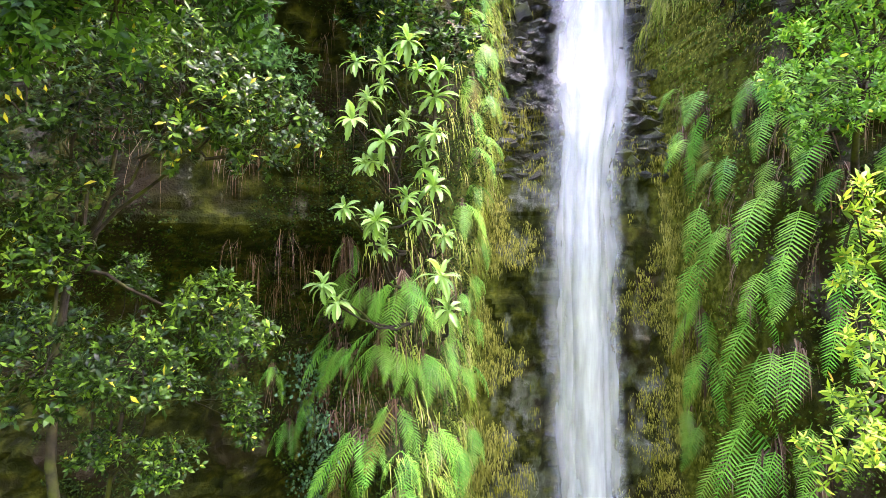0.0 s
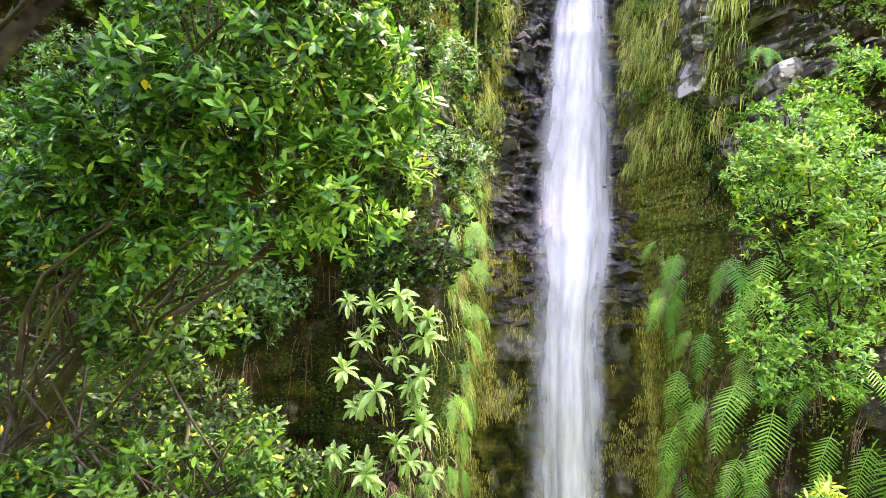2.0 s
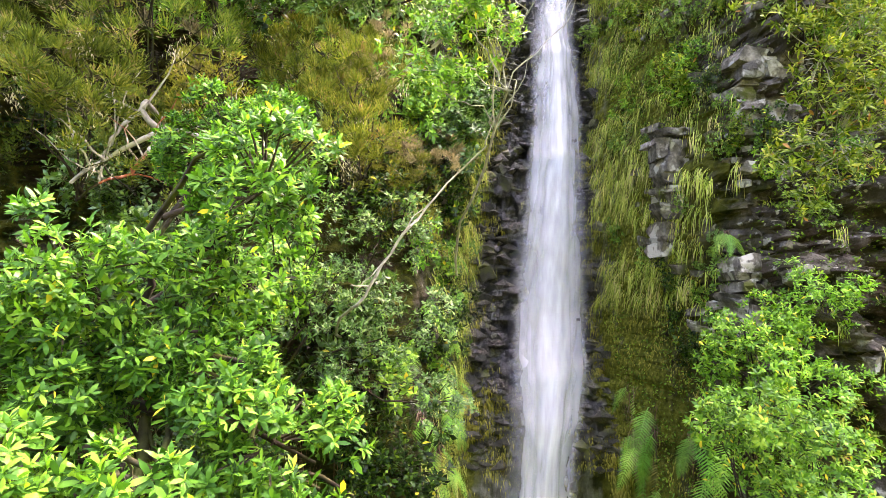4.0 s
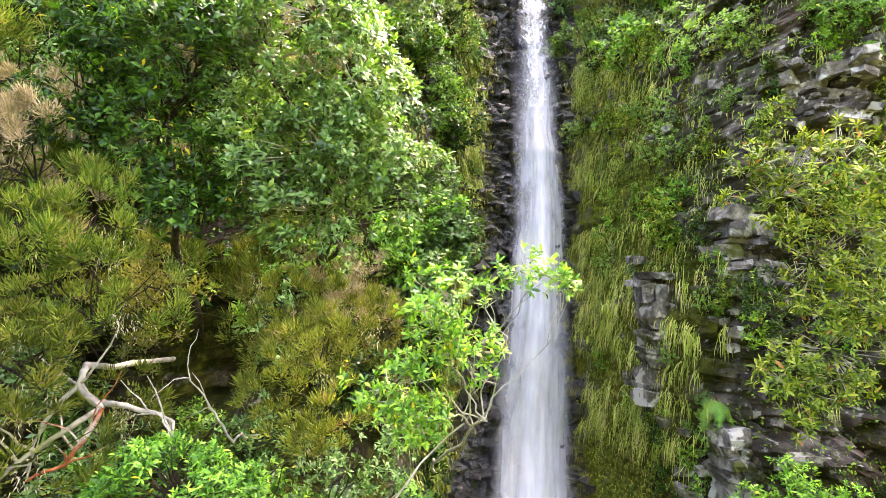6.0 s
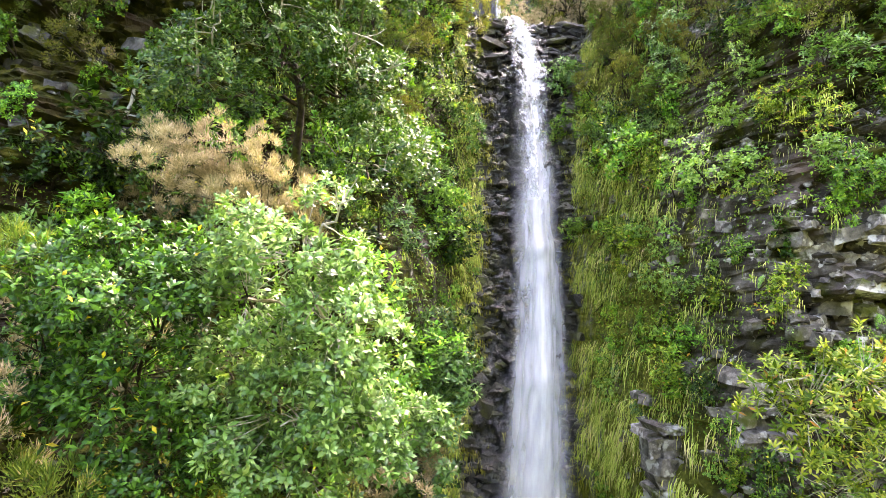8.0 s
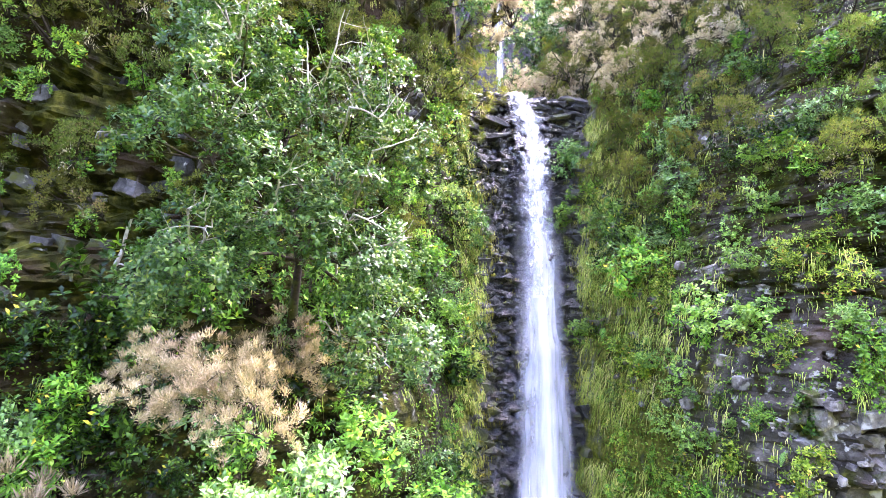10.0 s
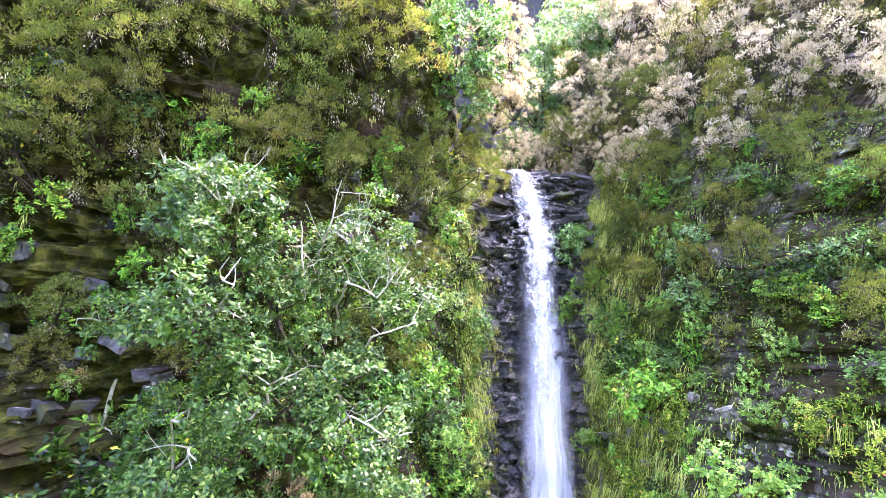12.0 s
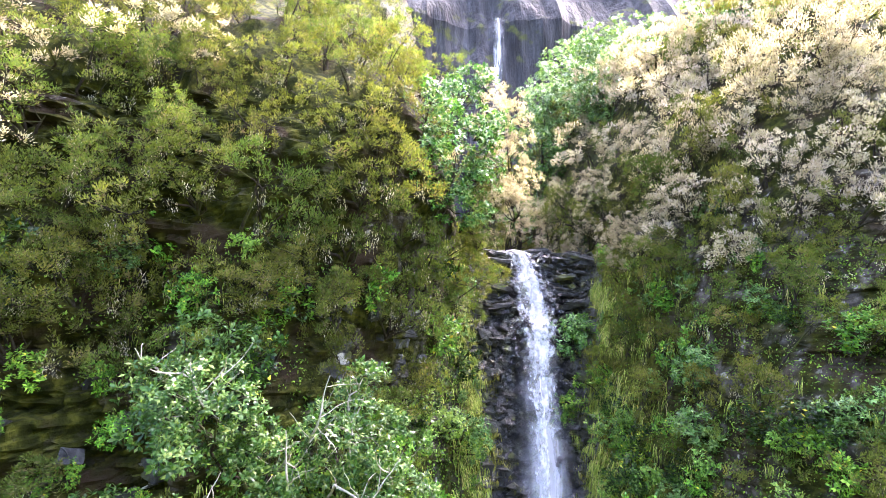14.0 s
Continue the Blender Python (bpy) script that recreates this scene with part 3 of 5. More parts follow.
def build_added_hillside():
    """An added unseen slope behind the camera that cuts off low sky light."""
    X, V = np.meshgrid(np.linspace(-90, 90, 70), np.linspace(0, 1, 30))
    Y = -13 - 32 * V - 3 * (grain(X * .12, V * 6, 0, 14) - .5)
    Z = -1 + 38 * V + 3 * (grain(X * .2, V * 9, 2, 15) - .5)
    n, m = X.shape
    i, j = np.meshgrid(np.arange(n - 1), np.arange(m - 1), indexing="ij")
    bag = Bag()
    bag.add(np.stack([X, Y, Z], -1).reshape(-1, 3), f4=np.stack([i * m + j, i * m + j + 1, (i + 1) * m + j + 1, (i + 1) * m + j], -1).reshape(-1, 4))
    tagged(new("added_hillside", bag.mesh("added_hillside", M_GROUND, True)), "added unseen dark green slope behind the camera", "hill", kind="structure")


build_added_hillside()


def build_added_side_slope():
    """An added slope out of view beside the mossy wall, to block its sky light."""
    Y, V = np.meshgrid(np.linspace(-16, 5.6, 40), np.linspace(0, 1, 24))
    X = -6.6 - 7 * V + 1.2 * (grain(Y * .4, V * 5, 0, 16) - .5)
    Z = -.5 + 15 * V
    n, m = X.shape
    i, j = np.meshgrid(np.arange(n - 1), np.arange(m - 1), indexing="ij")
    bag = Bag()
    bag.add(np.stack([X, Y, Z], -1).reshape(-1, 3), f4=np.stack([i * m + j, i * m + j + 1, (i + 1) * m + j + 1, (i + 1) * m + j], -1).reshape(-1, 4))
    tagged(new("added_side_slope", bag.mesh("added_side_slope", M_GROUND, True)), "added unseen dark green side slope", "hill", kind="structure")


build_added_side_slope()

# ---- the waterfall ----
FALL_Z = [0, 2.7, 4.5, 5.6, 6.35, 6.9, 7.4, 8.0, 9.4, 11, 13.5, 15.1, 16.5, 18, 20, 20.7, 22, 23.2, 23.8, 24.1, 24.4]
FALL_L = [1.8, 1.82, 1.84, 1.9, 1.97, 2.02, 2.05, 2.08, 2.28, 2.6, 3.02, 3.2, 3.3, 3.43, 3.42, 3.38, 3.28, 3.26, 3.3, 3.3, 3.35]
FALL_R = [2.64, 2.65, 2.68, 2.72, 2.8, 2.93, 3.1, 3.3, 3.54, 3.7, 3.92, 4.02, 4.12, 4.36, 4.52, 4.7, 5.0, 4.68, 4.35, 4.3, 4.5]


def water_sheet(name, material, low, high, grow, lift, ridge, parent, label="", side=(0.0, 1.0), seed=0):
    """A sheet of falling water, ridged along its flow."""
    zs = np.arange(low, high, .09)
    us = np.linspace(0, 1, 25)
    U, Z = np.meshgrid(us, zs)
    L, R = np.interp(Z, FALL_Z, FALL_L), np.interp(Z, FALL_Z, FALL_R)
    L, R = L + (R - L) * side[0], L + (R - L) * side[1]
    L, R = L - grow, R + grow
    X = L + (R - L) * U + .02 * (grain(Z * .7, U * 2, seed, 6) - .5)
    Y = np.interp(Z, Z_B, Y_B) - lift - .22 * np.sin(np.pi * U)
    for step in (7.9, 12.5, 15.6, 19.2, 21.3, 22.8):
        Y = Y - .07 * np.exp(-((Z - step + .25 * (grain(U * 4, step, seed, 13) - .5)) / .22) ** 2)
    Y = Y - ridge * (grain(U * 7, Z * .5, seed, 11) - .5) - ridge * .6 * (grain(U * 16, Z * .8, seed, 12) - .5)
    n, m = X.shape
    i, j = np.meshgrid(np.arange(n - 1), np.arange(m - 1), indexing="ij")
    f = np.stack([i * m + j, i * m + j + 1, (i + 1) * m + j + 1, (i + 1) * m + j], -1).reshape(-1, 4)
    bag = Bag()
    bag.add(np.stack([X, Y, Z], -1).reshape(-1, 3), f4=f)
    me = bag.mesh(name, material, True)
    uv = me.uv_layers.new(name="UVMap")
    idx = np.zeros(len(me.loops), np.int32)
    me.loops.foreach_get("vertex_index", idx)
    co = np.stack([U.ravel(), Z.ravel() + seed], -1)[idx]
    uv.data.foreach_set("uv", co.astype(np.float32).ravel())
    return part(name, me, parent, label)


FALL = tagged(new("waterfall"), "tall white waterfall sliding down a dark rock chute", "waterfall", kind="structure")
FALL.location = (2.2, 8.2, 0)
FALL_AT = Matrix.Translation((-2.2, -8.2, 0))
for args in (("main_stream", M_WATER, 0, 22, .1, .2, .06), ("veil", M_VEIL, 0, 20, .34, .14, .06), ("inner_stream", M_WATER, 0, 17, -.08, .3, .08),
             ("cascade", M_STRAND, 16.5, 24.4, .2, .16, .3), ("upper_spray", M_STRAND, 17, 24.3, .06, .26, .36)):
    ob = water_sheet(*args, FALL, seed=len(args[0]))
    ob.matrix_basis = FALL_AT

# ---- trees and shrubs ----


def thing(name, base, label, category, group="", kind=""):
    ob = new(name)
    ob.empty_display_size = .1
    ob.location = base
    return tagged(ob, label, category, group, kind)


def placed(name, me, owner, label="", kind=""):
    """A part whose mesh is drawn in the world's own metres."""
    return part(name, me, owner, label, Matrix.Translation(-owner.location), kind)


def tree(name, label, base, fork, lobes, leaf, leaf_length, leaf_width, density, per=9, fine=True, bark=None,
         thick=.07, spread=(35, 85), bare=0, squash=.85, inner=.25, twigs=.15, via=(), slim=.34):
    """A crooked trunk, a limb to every lobe of the crown, thin twigs, and whorls of leaves."""
    bark = bark or M_BARK
    owner = thing(name, base, label, "tree")
    bag = Bag()
    stops = [base, *via, fork]
    line = np.concatenate([bent(p, q, .02, .03, 8)[:-1] for p, q in zip(stops[:-1], stops[1:])] + [np.array([fork], float)])
    trunk_line = line
    v, f = tube(line, (thick, thick * .5), 9, .12)
    bag.add(v, f4=f)
    placed("trunk", bag.mesh("trunk", bark, True), owner)
    fork = np.asarray(fork, float)
    crown, twig = Bag(), Bag()
    for x, y, z, r in lobes:
        c = np.array([x, y, z])
        limb = Bag()
        start = trunk_line[-1 - int(RNG.integers(0, max(len(trunk_line) // 3, 1)))]
        line = bent(start, c - np.array([0, 0, r * .3]), .08, .08, 9)
        v, f = tube(line, (thick * slim, thick * slim * .35), 6, .1)
        limb.add(v, f4=f)
        for k in range(3):
            v, f = tube(bent(line[-2 - k], c + ball(1)[0] * r * .8, .05, .08, 6), (thick * .2, thick * .06), 5)
            limb.add(v, f4=f)
        placed("limb", limb.mesh("limb", bark, True), owner)
        p, ax = lobe_tips(c, r, density, squash, inner=inner, behind=.2, lumps=.42, gaps=.1)
        sprigs(crown, p, ax, per, leaf_length, leaf_width, spread, fine, leaf_length * .5)
        for q in p[RNG.random(len(p)) < twigs]:
            mid = c + (q - c) * RNG.uniform(.2, .45)
            v, f = tube(np.stack([mid, (mid + q) / 2 + RNG.normal(0, .03 * r, 3), q]), (.006, .003), 3)
            twig.add(v, f4=f)
    for k in range(bare):
        x, y, z, r = lobes[k % len(lobes)]
        c = np.array([x, y, z])
        q = c + unit(RNG.normal(0, 1, 3) * [1, .5, .8] + [0, -.8, .5]) * r * RNG.uniform(1.0, 1.35)
        line = bent(c, q, .05, .09, 8)
        v, f = tube(line, (.018, .006), 5)
        twig.add(v, f4=f)
        for g in range(3):
            w = line[4 + g] + RNG.normal(0, .3 * r, 3)
            v, f = tube(bent(line[3 + g], w, 0, .08, 5), (.009, .003), 4)
            twig.add(v, f4=f)
    if twig.n:
        placed("twig", twig.mesh("twig", bark if not bare else M_PALEBARK), owner, kind="stuff")
    placed("crown", crown.mesh("crown", leaf), owner, kind="stuff")
    return owner


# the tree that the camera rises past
tree("laurel_tree", "laurel tree with small glossy leaves toned dark for shade before the cliff", (-2.75, 3.9, 0), (-2.7, 3.8, 4.9),
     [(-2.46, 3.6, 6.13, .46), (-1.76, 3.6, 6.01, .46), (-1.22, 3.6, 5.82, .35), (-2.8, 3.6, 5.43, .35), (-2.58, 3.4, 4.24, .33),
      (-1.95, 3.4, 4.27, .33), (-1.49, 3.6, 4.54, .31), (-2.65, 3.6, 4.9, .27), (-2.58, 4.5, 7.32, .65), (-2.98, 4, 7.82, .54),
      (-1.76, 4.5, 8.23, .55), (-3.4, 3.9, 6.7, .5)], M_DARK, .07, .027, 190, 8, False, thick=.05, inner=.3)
tree("laurel_tree", "bright green laurel tree with dense leafy crown", (-3.9, 2.6, 0), (-1.93, 2.5, 7.2),
     [(-1.38, 1.9, 6.26, .31), (-.95, 1.9, 6.28, .31), (-1.06, 1.8, 5.99, .34), (-.71, 1.9, 6.04, .24), (-1.52, 1.9, 5.93, .33),
      (-1.29, 2.2, 7.0, .32), (-1.84, 2.3, 7.2, .36), (-2.5, 1.9, 7.2, .4)], M_NEAR, .056, .02, 330, 9, 1, thick=.05, slim=.2, inner=.2, via=((-3.6, 2.6, 5), (-2.8, 2.5, 6.6)))
# added canopy, mostly out of view, placed to shade the hollow
tree("laurel_tree", "broad dark laurel tree added to shade the hollow", (-4.2, 2.0, 0), (-3.4, 2.0, 6.0),
     [(-2.8, 1.9, 7.3, .5), (-3.2, 2.7, 7.5, .6), (-3.5, 1.6, 6.9, .6), (-3.8, 3.1, 6.8, .6), (-2.9, 1.0, 7.8, .5), (-3.9, 2.3, 7.6, .6), (-3.6, .9, 7.2, .5)], M_DEEP, .075, .03, 120, 8, False, thick=.06, slim=.2)
tree("laurel_tree", "bright green laurel bush crown with satin leaves", (-3.2, 2.3, 0), (-1.5, 2.2, 7.0),
     [(-.4, 1.34, 7.88, .25), (-.73, 1.4, 7.79, .26), (-.16, 1.4, 7.79, .18), (-1.11, 1.6, 7.66, .27), (-1.29, 2.2, 7.83, .3), (-1.84, 2.3, 7.64, .36),
      (-.55, 1.5, 7.45, .25), (-.98, 1.7, 7.4, .27), (-.28, 1.45, 7.5, .2), (-.68, 1.5, 7.68, .24), (-1.3, 1.8, 7.5, .26)],
     M_BUSH, .05, .0175, 500, 9, 1, thick=.05, slim=.2, inner=.2, via=((-2.9, 2.3, 4.5),))
tree("laurel_tree", "sunlit laurel tree with a mossy forked trunk", (-4.3, 2.9, 0), (-1.93, 2.7, 8.95),
     [(-.6, 1.4, 8.99, .26), (-.44, 1.4, 8.73, .21), (-.72, 1.5, 8.59, .26), (-.76, 1.5, 9.19, .2), (-1.39, 1.5, 9.17, .3),
      (-1.06, 1.6, 9.27, .25), (-1.43, 1.45, 8.91, .18), (-1.32, 1.4, 9.62, .27), (-.67, 1.5, 9.94, .26), (-1.29, 3.2, 10.45, .5),
      (-.9, 1.9, 9.6, .3), (-1.1, .85, 8.81, .17), (-.9, .85, 8.7, .17), (-.72, .87, 8.84, .15), (-1.0, .87, 8.56, .17), (-1.15, .85, 9.06, .17), (-.79, .85, 9.02, .14)], M_SUNNY, .05, .0175, 470, 9, 1, thick=.11, slim=.14, inner=.2, via=((-4.3, 2.9, 4.5), (-3.6, 2.8, 7.2), (-2.52, 2.7, 8.31)))
tree("laurel_tree", "small-leaved green laurel tree close to the mossy wall", (-2.2, 6.2, 6.9), (-1.6, 5.4, 8.3),
     [(-3.5, 5.1, 9.1, .5), (-2.5, 5, 8.9, .5), (-1.65, 5, 9.15, .5), (-.95, 5, 9.5, .5), (-.65, 5, 8.7, .45), (0, 5.1, 9.15, .45), (-.25, 5.1, 10.1, .45), (.2, 5.2, 8.3, .4),
      (-1.3, 5.1, 10.2, .5), (-1.95, 5, 9.8, .5), (-2.9, 5.2, 9.8, .5)], M_PALE, .06, .026, 80, 8, False, thick=.05, inner=.3, twigs=.08)
tree("laurel_tree", "laurel tree low against the mossy wall, its green toned dark for shade", (-3.0, 4.9, 0), (-2.8, 4.6, 3.6),
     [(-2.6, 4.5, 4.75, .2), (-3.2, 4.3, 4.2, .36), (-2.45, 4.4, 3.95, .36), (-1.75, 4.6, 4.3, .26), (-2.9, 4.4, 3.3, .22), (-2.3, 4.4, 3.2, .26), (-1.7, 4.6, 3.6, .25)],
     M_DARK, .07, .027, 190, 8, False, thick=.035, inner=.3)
tree("laurel_tree", "pale silvery green laurel tree on the cliff ledge", (-1.0, 6.9, 10.6), (-.8, 5.3, 12.4),
     [(-.8, 4.6, 14.47, .62), (-.45, 4.6, 13.83, .6), (-1.27, 4.7, 14.09, .55), (-.33, 4.6, 13.19, .55), (-.86, 4.7, 13.13, .62),
      (0, 4.8, 12.84, .47), (-.74, 4.8, 12.6, .57), (-1.39, 4.9, 13.42, .5)], M_PALE, .088, .036, 105, 9, False, thick=.08, bare=4)
tree("laurel_tree", "dark green laurel tree on the cliff ledge", (-2.6, 7.0, 10.8), (-2.3, 5.4, 12.6),
     [(-2.3, 4.5, 14.07, .64), (-1.97, 4.6, 14.29, .45), (-2.85, 4.7, 14.17, .38), (-2.34, 4.8, 13.36, .62), (-1.87, 4.6, 12.72, .5),
      (-3.04, 4.8, 13.49, .49), (-1.6, 4.9, 12.9, .4)], M_DEEP, .088, .037, 100, 9, False, thick=.08)
tree("laurel_tree", "tall laurel tree with pale lichen branches on the cliff", (-1.6, 9.3, 15.2), (-1.5, 7.7, 17.4),
     [(-2.26, 6.9, 20.06, .78), (-2.9, 7, 20.38, .45), (-2.32, 6.5, 18.67, .75), (-1.67, 6.6, 17.66, .8), (-2.54, 6.6, 16.98, .85),
      (-.64, 7.5, 19.69, .75), (-.12, 7.5, 18.95, .62), (-.94, 7.2, 18, .72), (-.51, 7, 17.12, .65), (-.33, 7, 15.99, .75),
      (-3.53, 7, 18.65, .42), (-1.5, 7.2, 19.3, .6)], M_FRESH, .086, .038, 88, 9, fine=False, thick=.1, bare=22, twigs=.02)
tree("rhododendron_tree", "yellow-green leafy small tree leaning from the rock wall", (5.6, 6.6, 10.6), (5.0, 5.6, 11.7),
     [(4.39, 5.1, 13.06, .55), (5, 5, 13.39, .52), (4, 5.2, 13.26, .32), (4.6, 5, 12.26, .52), (5.08, 5, 12.51, .52),
      (4.74, 5, 11.3, .55), (4.33, 5, 10.84, .4), (5.17, 5, 11.72, .52)], M_YELLOW, .1, .03, 50, 10, 1, thick=.045, bare=3, inner=.3, twigs=.3)
tree("young_tree", "slender young tree with yellow-green leaves before the fall", (.5, 6.2, 9.7), (.6, 3.1, 11.0),
     [(.9, 3, 11.98, .18), (1.08, 3, 11.87, .11), (.64, 3, 11.9, .13), (.37, 3.1, 11.75, .26), (.27, 3.1, 11.54, .24),
      (.49, 3.1, 11.43, .2), (-.04, 3.1, 11.2, .27), (.15, 3.1, 11.0, .22)], M_LAUREL, .06, .022, 130, 8, thick=.018, bark=M_PALEBARK)

tree("laurel_tree", "green laurel tree leaning over the lip of the fall", (.3, 12.6, 22.6), (1.0, 11.9, 24.2),
     [(1.5, 11.2, 25.4, .6), (1.5, 11.2, 24.4, .55), (1.1, 11.2, 26.3, .6), (2.0, 11.5, 25.9, .45), (.8, 10.4, 25.0, .6), (2.0, 11.6, 24.9, .4),
      (.4, 9.9, 25.6, .55), (1.0, 10.8, 24.0, .5), (.5, 10.1, 24.5, .5), (1.6, 11.4, 26.9, .5), (1.6, 11.4, 23.7, .4)], M_FRESH, .1, .04, 62, 8, False, thick=.07)

RIGHT_TREES = (
    ("yellow-green shrub tree with glossy whorled leaves on the wall", (5.0, 6.3, 6.6), (4.7, 6.0, 7.6), M_LAUREL,
     [(4.28, 6, 8.87, .66), (4.96, 5.9, 9.37, .6), (4.85, 5.8, 8.24, .7), (4.03, 6.2, 8.58, .42), (3.99, 5.5, 7.71, .6), (3.45, 5, 6.7, .4), (4.68, 5.2, 7.13, .62)]),
    ("leafy shrub tree with small pale glossy leaves above the ferns", (4.6, 5.9, 5.6), (4.1, 5.1, 6.6), M_LAUREL,
     [(3.49, 4.6, 8.33, .4), (3.35, 5, 8.18, .36), (3.85, 4.6, 7.39, .42), (3.45, 4.8, 6.3, .38), (3.68, 4.5, 6.41, .36), (4.2, 4.8, 7.9, .5)]),
    ("lime yellow shrub with small whorled leaves", (4.3, 5.2, 3.0), (3.6, 4.3, 3.9), M_YELLOW,
     [(3.08, 4, 4.83, .17), (3.21, 4, 4.32, .2), (3.08, 4, 3.5, .3), (3.08, 4, 5.39, .16), (3.3, 4.1, 3.9, .22), (3.35, 4.1, 5.1, .2)]))
for words, base, fork, leaf, lobes in RIGHT_TREES:
    tree("shrub_tree", words, base, fork, lobes, leaf, *((.075, .03, 90) if leaf is not M_YELLOW else (.095, .03, 62)), 9, thick=.045, inner=.3)

# shrubs that stand on the walls, one after the other: x, z, radius
SHRUB_SHAPES = {}


def shrub_shape(kind, number):
    """One of a few grown shapes of a shrub, about a metre across, that leans out from its root."""
    key = (kind, number)
    if key not in SHRUB_SHAPES:
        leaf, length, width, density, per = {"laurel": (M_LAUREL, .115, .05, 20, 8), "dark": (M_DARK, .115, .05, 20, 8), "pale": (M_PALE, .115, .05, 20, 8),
                                             "lime": (M_LIME, .085, .05, 27, 7), "yellow": (M_YELLOW, .115, .045, 20, 8)}[kind]
        crown, stem = Bag(), Bag()
        for k in range(5):
            c = np.array([RNG.uniform(-.42, .42), -.35 + RNG.uniform(-.15, .15), .2 + RNG.uniform(-.4, .4)])
            r = RNG.uniform(.24, .4)
            p, ax = lobe_tips(c, r, density, .9, behind=.1)
            sprigs(crown, p, ax, per, length, width, (35, 85), False, length * .5)
            v, f = tube(bent((0, .1, -.25), c, .05, .06, 5), (.03, .008), 4)
            stem.add(v, f4=f)
        SHRUB_SHAPES[key] = crown.mesh("crown", leaf), stem.mesh("stem", M_BARK, True)
    return SHRUB_SHAPES[key]


SHRUB_WORDS = {"laurel": "bright green laurel shrub rooted on the cliff", "dark": "dark green laurel shrub rooted on the cliff, shade partly in its colour",
               "pale": "pale grey-green shrub rooted on the cliff", "lime": "fresh lime green small-leaved shrub on the cliff",
               "yellow": "yellow-green whorled shrub on the cliff"}


def shrub(kind, x, z, size, y=None):
    at = cliff_point(x, z)
    crown, stem = shrub_shape(kind, int(RNG.integers(0, 3)))
    owner = thing(kind + "_shrub", at if y is None else (x, y, z), SHRUB_WORDS[kind], "shrub", kind + " shrubs")
    owner.rotation_euler = (RNG.uniform(-.2, .2), RNG.uniform(-.3, .3), RNG.uniform(-.7, .7))
    owner.scale = (size * RNG.uniform(.85, 1.15), size * RNG.uniform(.8, 1.1), size * RNG.uniform(.85, 1.15))
    part("stem", stem, owner)
    part("crown", crown, owner, kind="stuff")


for kind, x, z, size in (("dark", -3.9, 16.4, 1.5), ("laurel", -3.1, 16.2, 1.2), ("lime", .8, 19.1, 1.0), ("lime", .7, 16.1, 1.1), ("laurel", .95, 15.4, .9),
                         ("laurel", -5.2, 18.6, .5), ("laurel", -4.6, 18.9, .35), ("laurel", .4, 17.2, 1), ("laurel", 5.6, 21.2, .9), ("laurel", 6.3, 20.5, 1.1),
                         ("laurel", 5.2, 17.2, 1.1), ("lime", 5.5, 16.3, 1), ("lime", 4.6, 15.8, .9), ("laurel", 4.9, 19, .9), ("pale", 5.1, 21, 1),
                         ("laurel", 5.5, 19.8, .8), ("pale", .4, 11.7, 1.3), ("laurel", -.4, 12.2, 1.2), ("laurel", -1.9, 11.6, 1), ("pale", -1.6, 11.3, .9)):
    shrub(kind, x, z, size)


for kind, x, z, size in (("lime", 5.0, 15.6, .6), ("laurel", 5.3, 16.2, .7), ("yellow", 5.6, 15.9, .6), ("lime", 6.2, 16.1, .7), ("laurel", 6.7, 15.8, .6), ("yellow", 5.1, 14.2, .5),
                         ("laurel", 4.9, 13.4, .6), ("lime", 5.5, 13.5, .5), ("laurel", 6.1, 13.3, .6), ("yellow", 6.8, 13.2, .7), ("laurel", 5.1, 11.2, .6), ("lime", 5.5, 10.6, .6),
                         ("laurel", 5.9, 11.3, .7), ("yellow", 6.4, 16.9, .6), ("laurel", 7.2, 16.6, .7), ("lime", 5.9, 17.3, .6), ("yellow", 7.3, 14.2, .6), ("dark", -4.9, 15.9, .9), ("dark", -5.6, 15.8, .8)):
    shrub(kind, x, z, size)


def scatter(n, x0, x1, z0, z1, clump=0.0, scale=.6, seed=20):
    """Places on the face, evenly over its slopes, in drifts."""
    x, z = RNG.uniform(x0, x1, n * 8), RNG.uniform(z0, z1, n * 8)
    dx = (cliff_y(x + .1, z, False) - cliff_y(x - .1, z, False)) / .2
    area = np.minimum(np.sqrt(1 + dx * dx), 8)
    keep = RNG.random(n * 8) < area / 8
    x, z = x[keep], z[keep]
    pick = RNG.permutation(len(x))[:n]
    x, z = x[pick], z[pick]
    keep = grain(x * scale, z * scale, cliff_y(x, z, False) * scale, seed) > clump * RNG.uniform(.6, 1.2, len(x))
    return x[keep], z[keep]


def apart(x, z, gap, most):
    """Thins places out so that none stand closer than gap."""
    p, kept = cliff_point(x, z), []
    for k in range(len(p)):
        if len(kept) < most and (not kept or np.min(np.linalg.norm(p[kept] - p[k], axis=1)) > gap):
            kept.append(k)
    return x[kept], z[kept]


def left_of_fall(x, z, gap=.25):
    return x < on(LEFT_EDGE, z) - gap


def right_of_fall(x, z, gap=.2):
    return x > on(RIGHT_EDGE, z) + gap


BARE_ROCK = ((5.6, 7, 13.9, 15.3), (4.2, 4.8, 9.9, 12.2), (4.95, 5.7, 11.9, 13.2), (-6.2, -3.5, 16.2, 20.2), (-1.6, .6, 20, 21.6), (-3.9, -2.2, .8, 3.2))


def on_bare_rock(x, z):
    return any(a < x < b and c < z < d for a, b, c, d in BARE_ROCK)


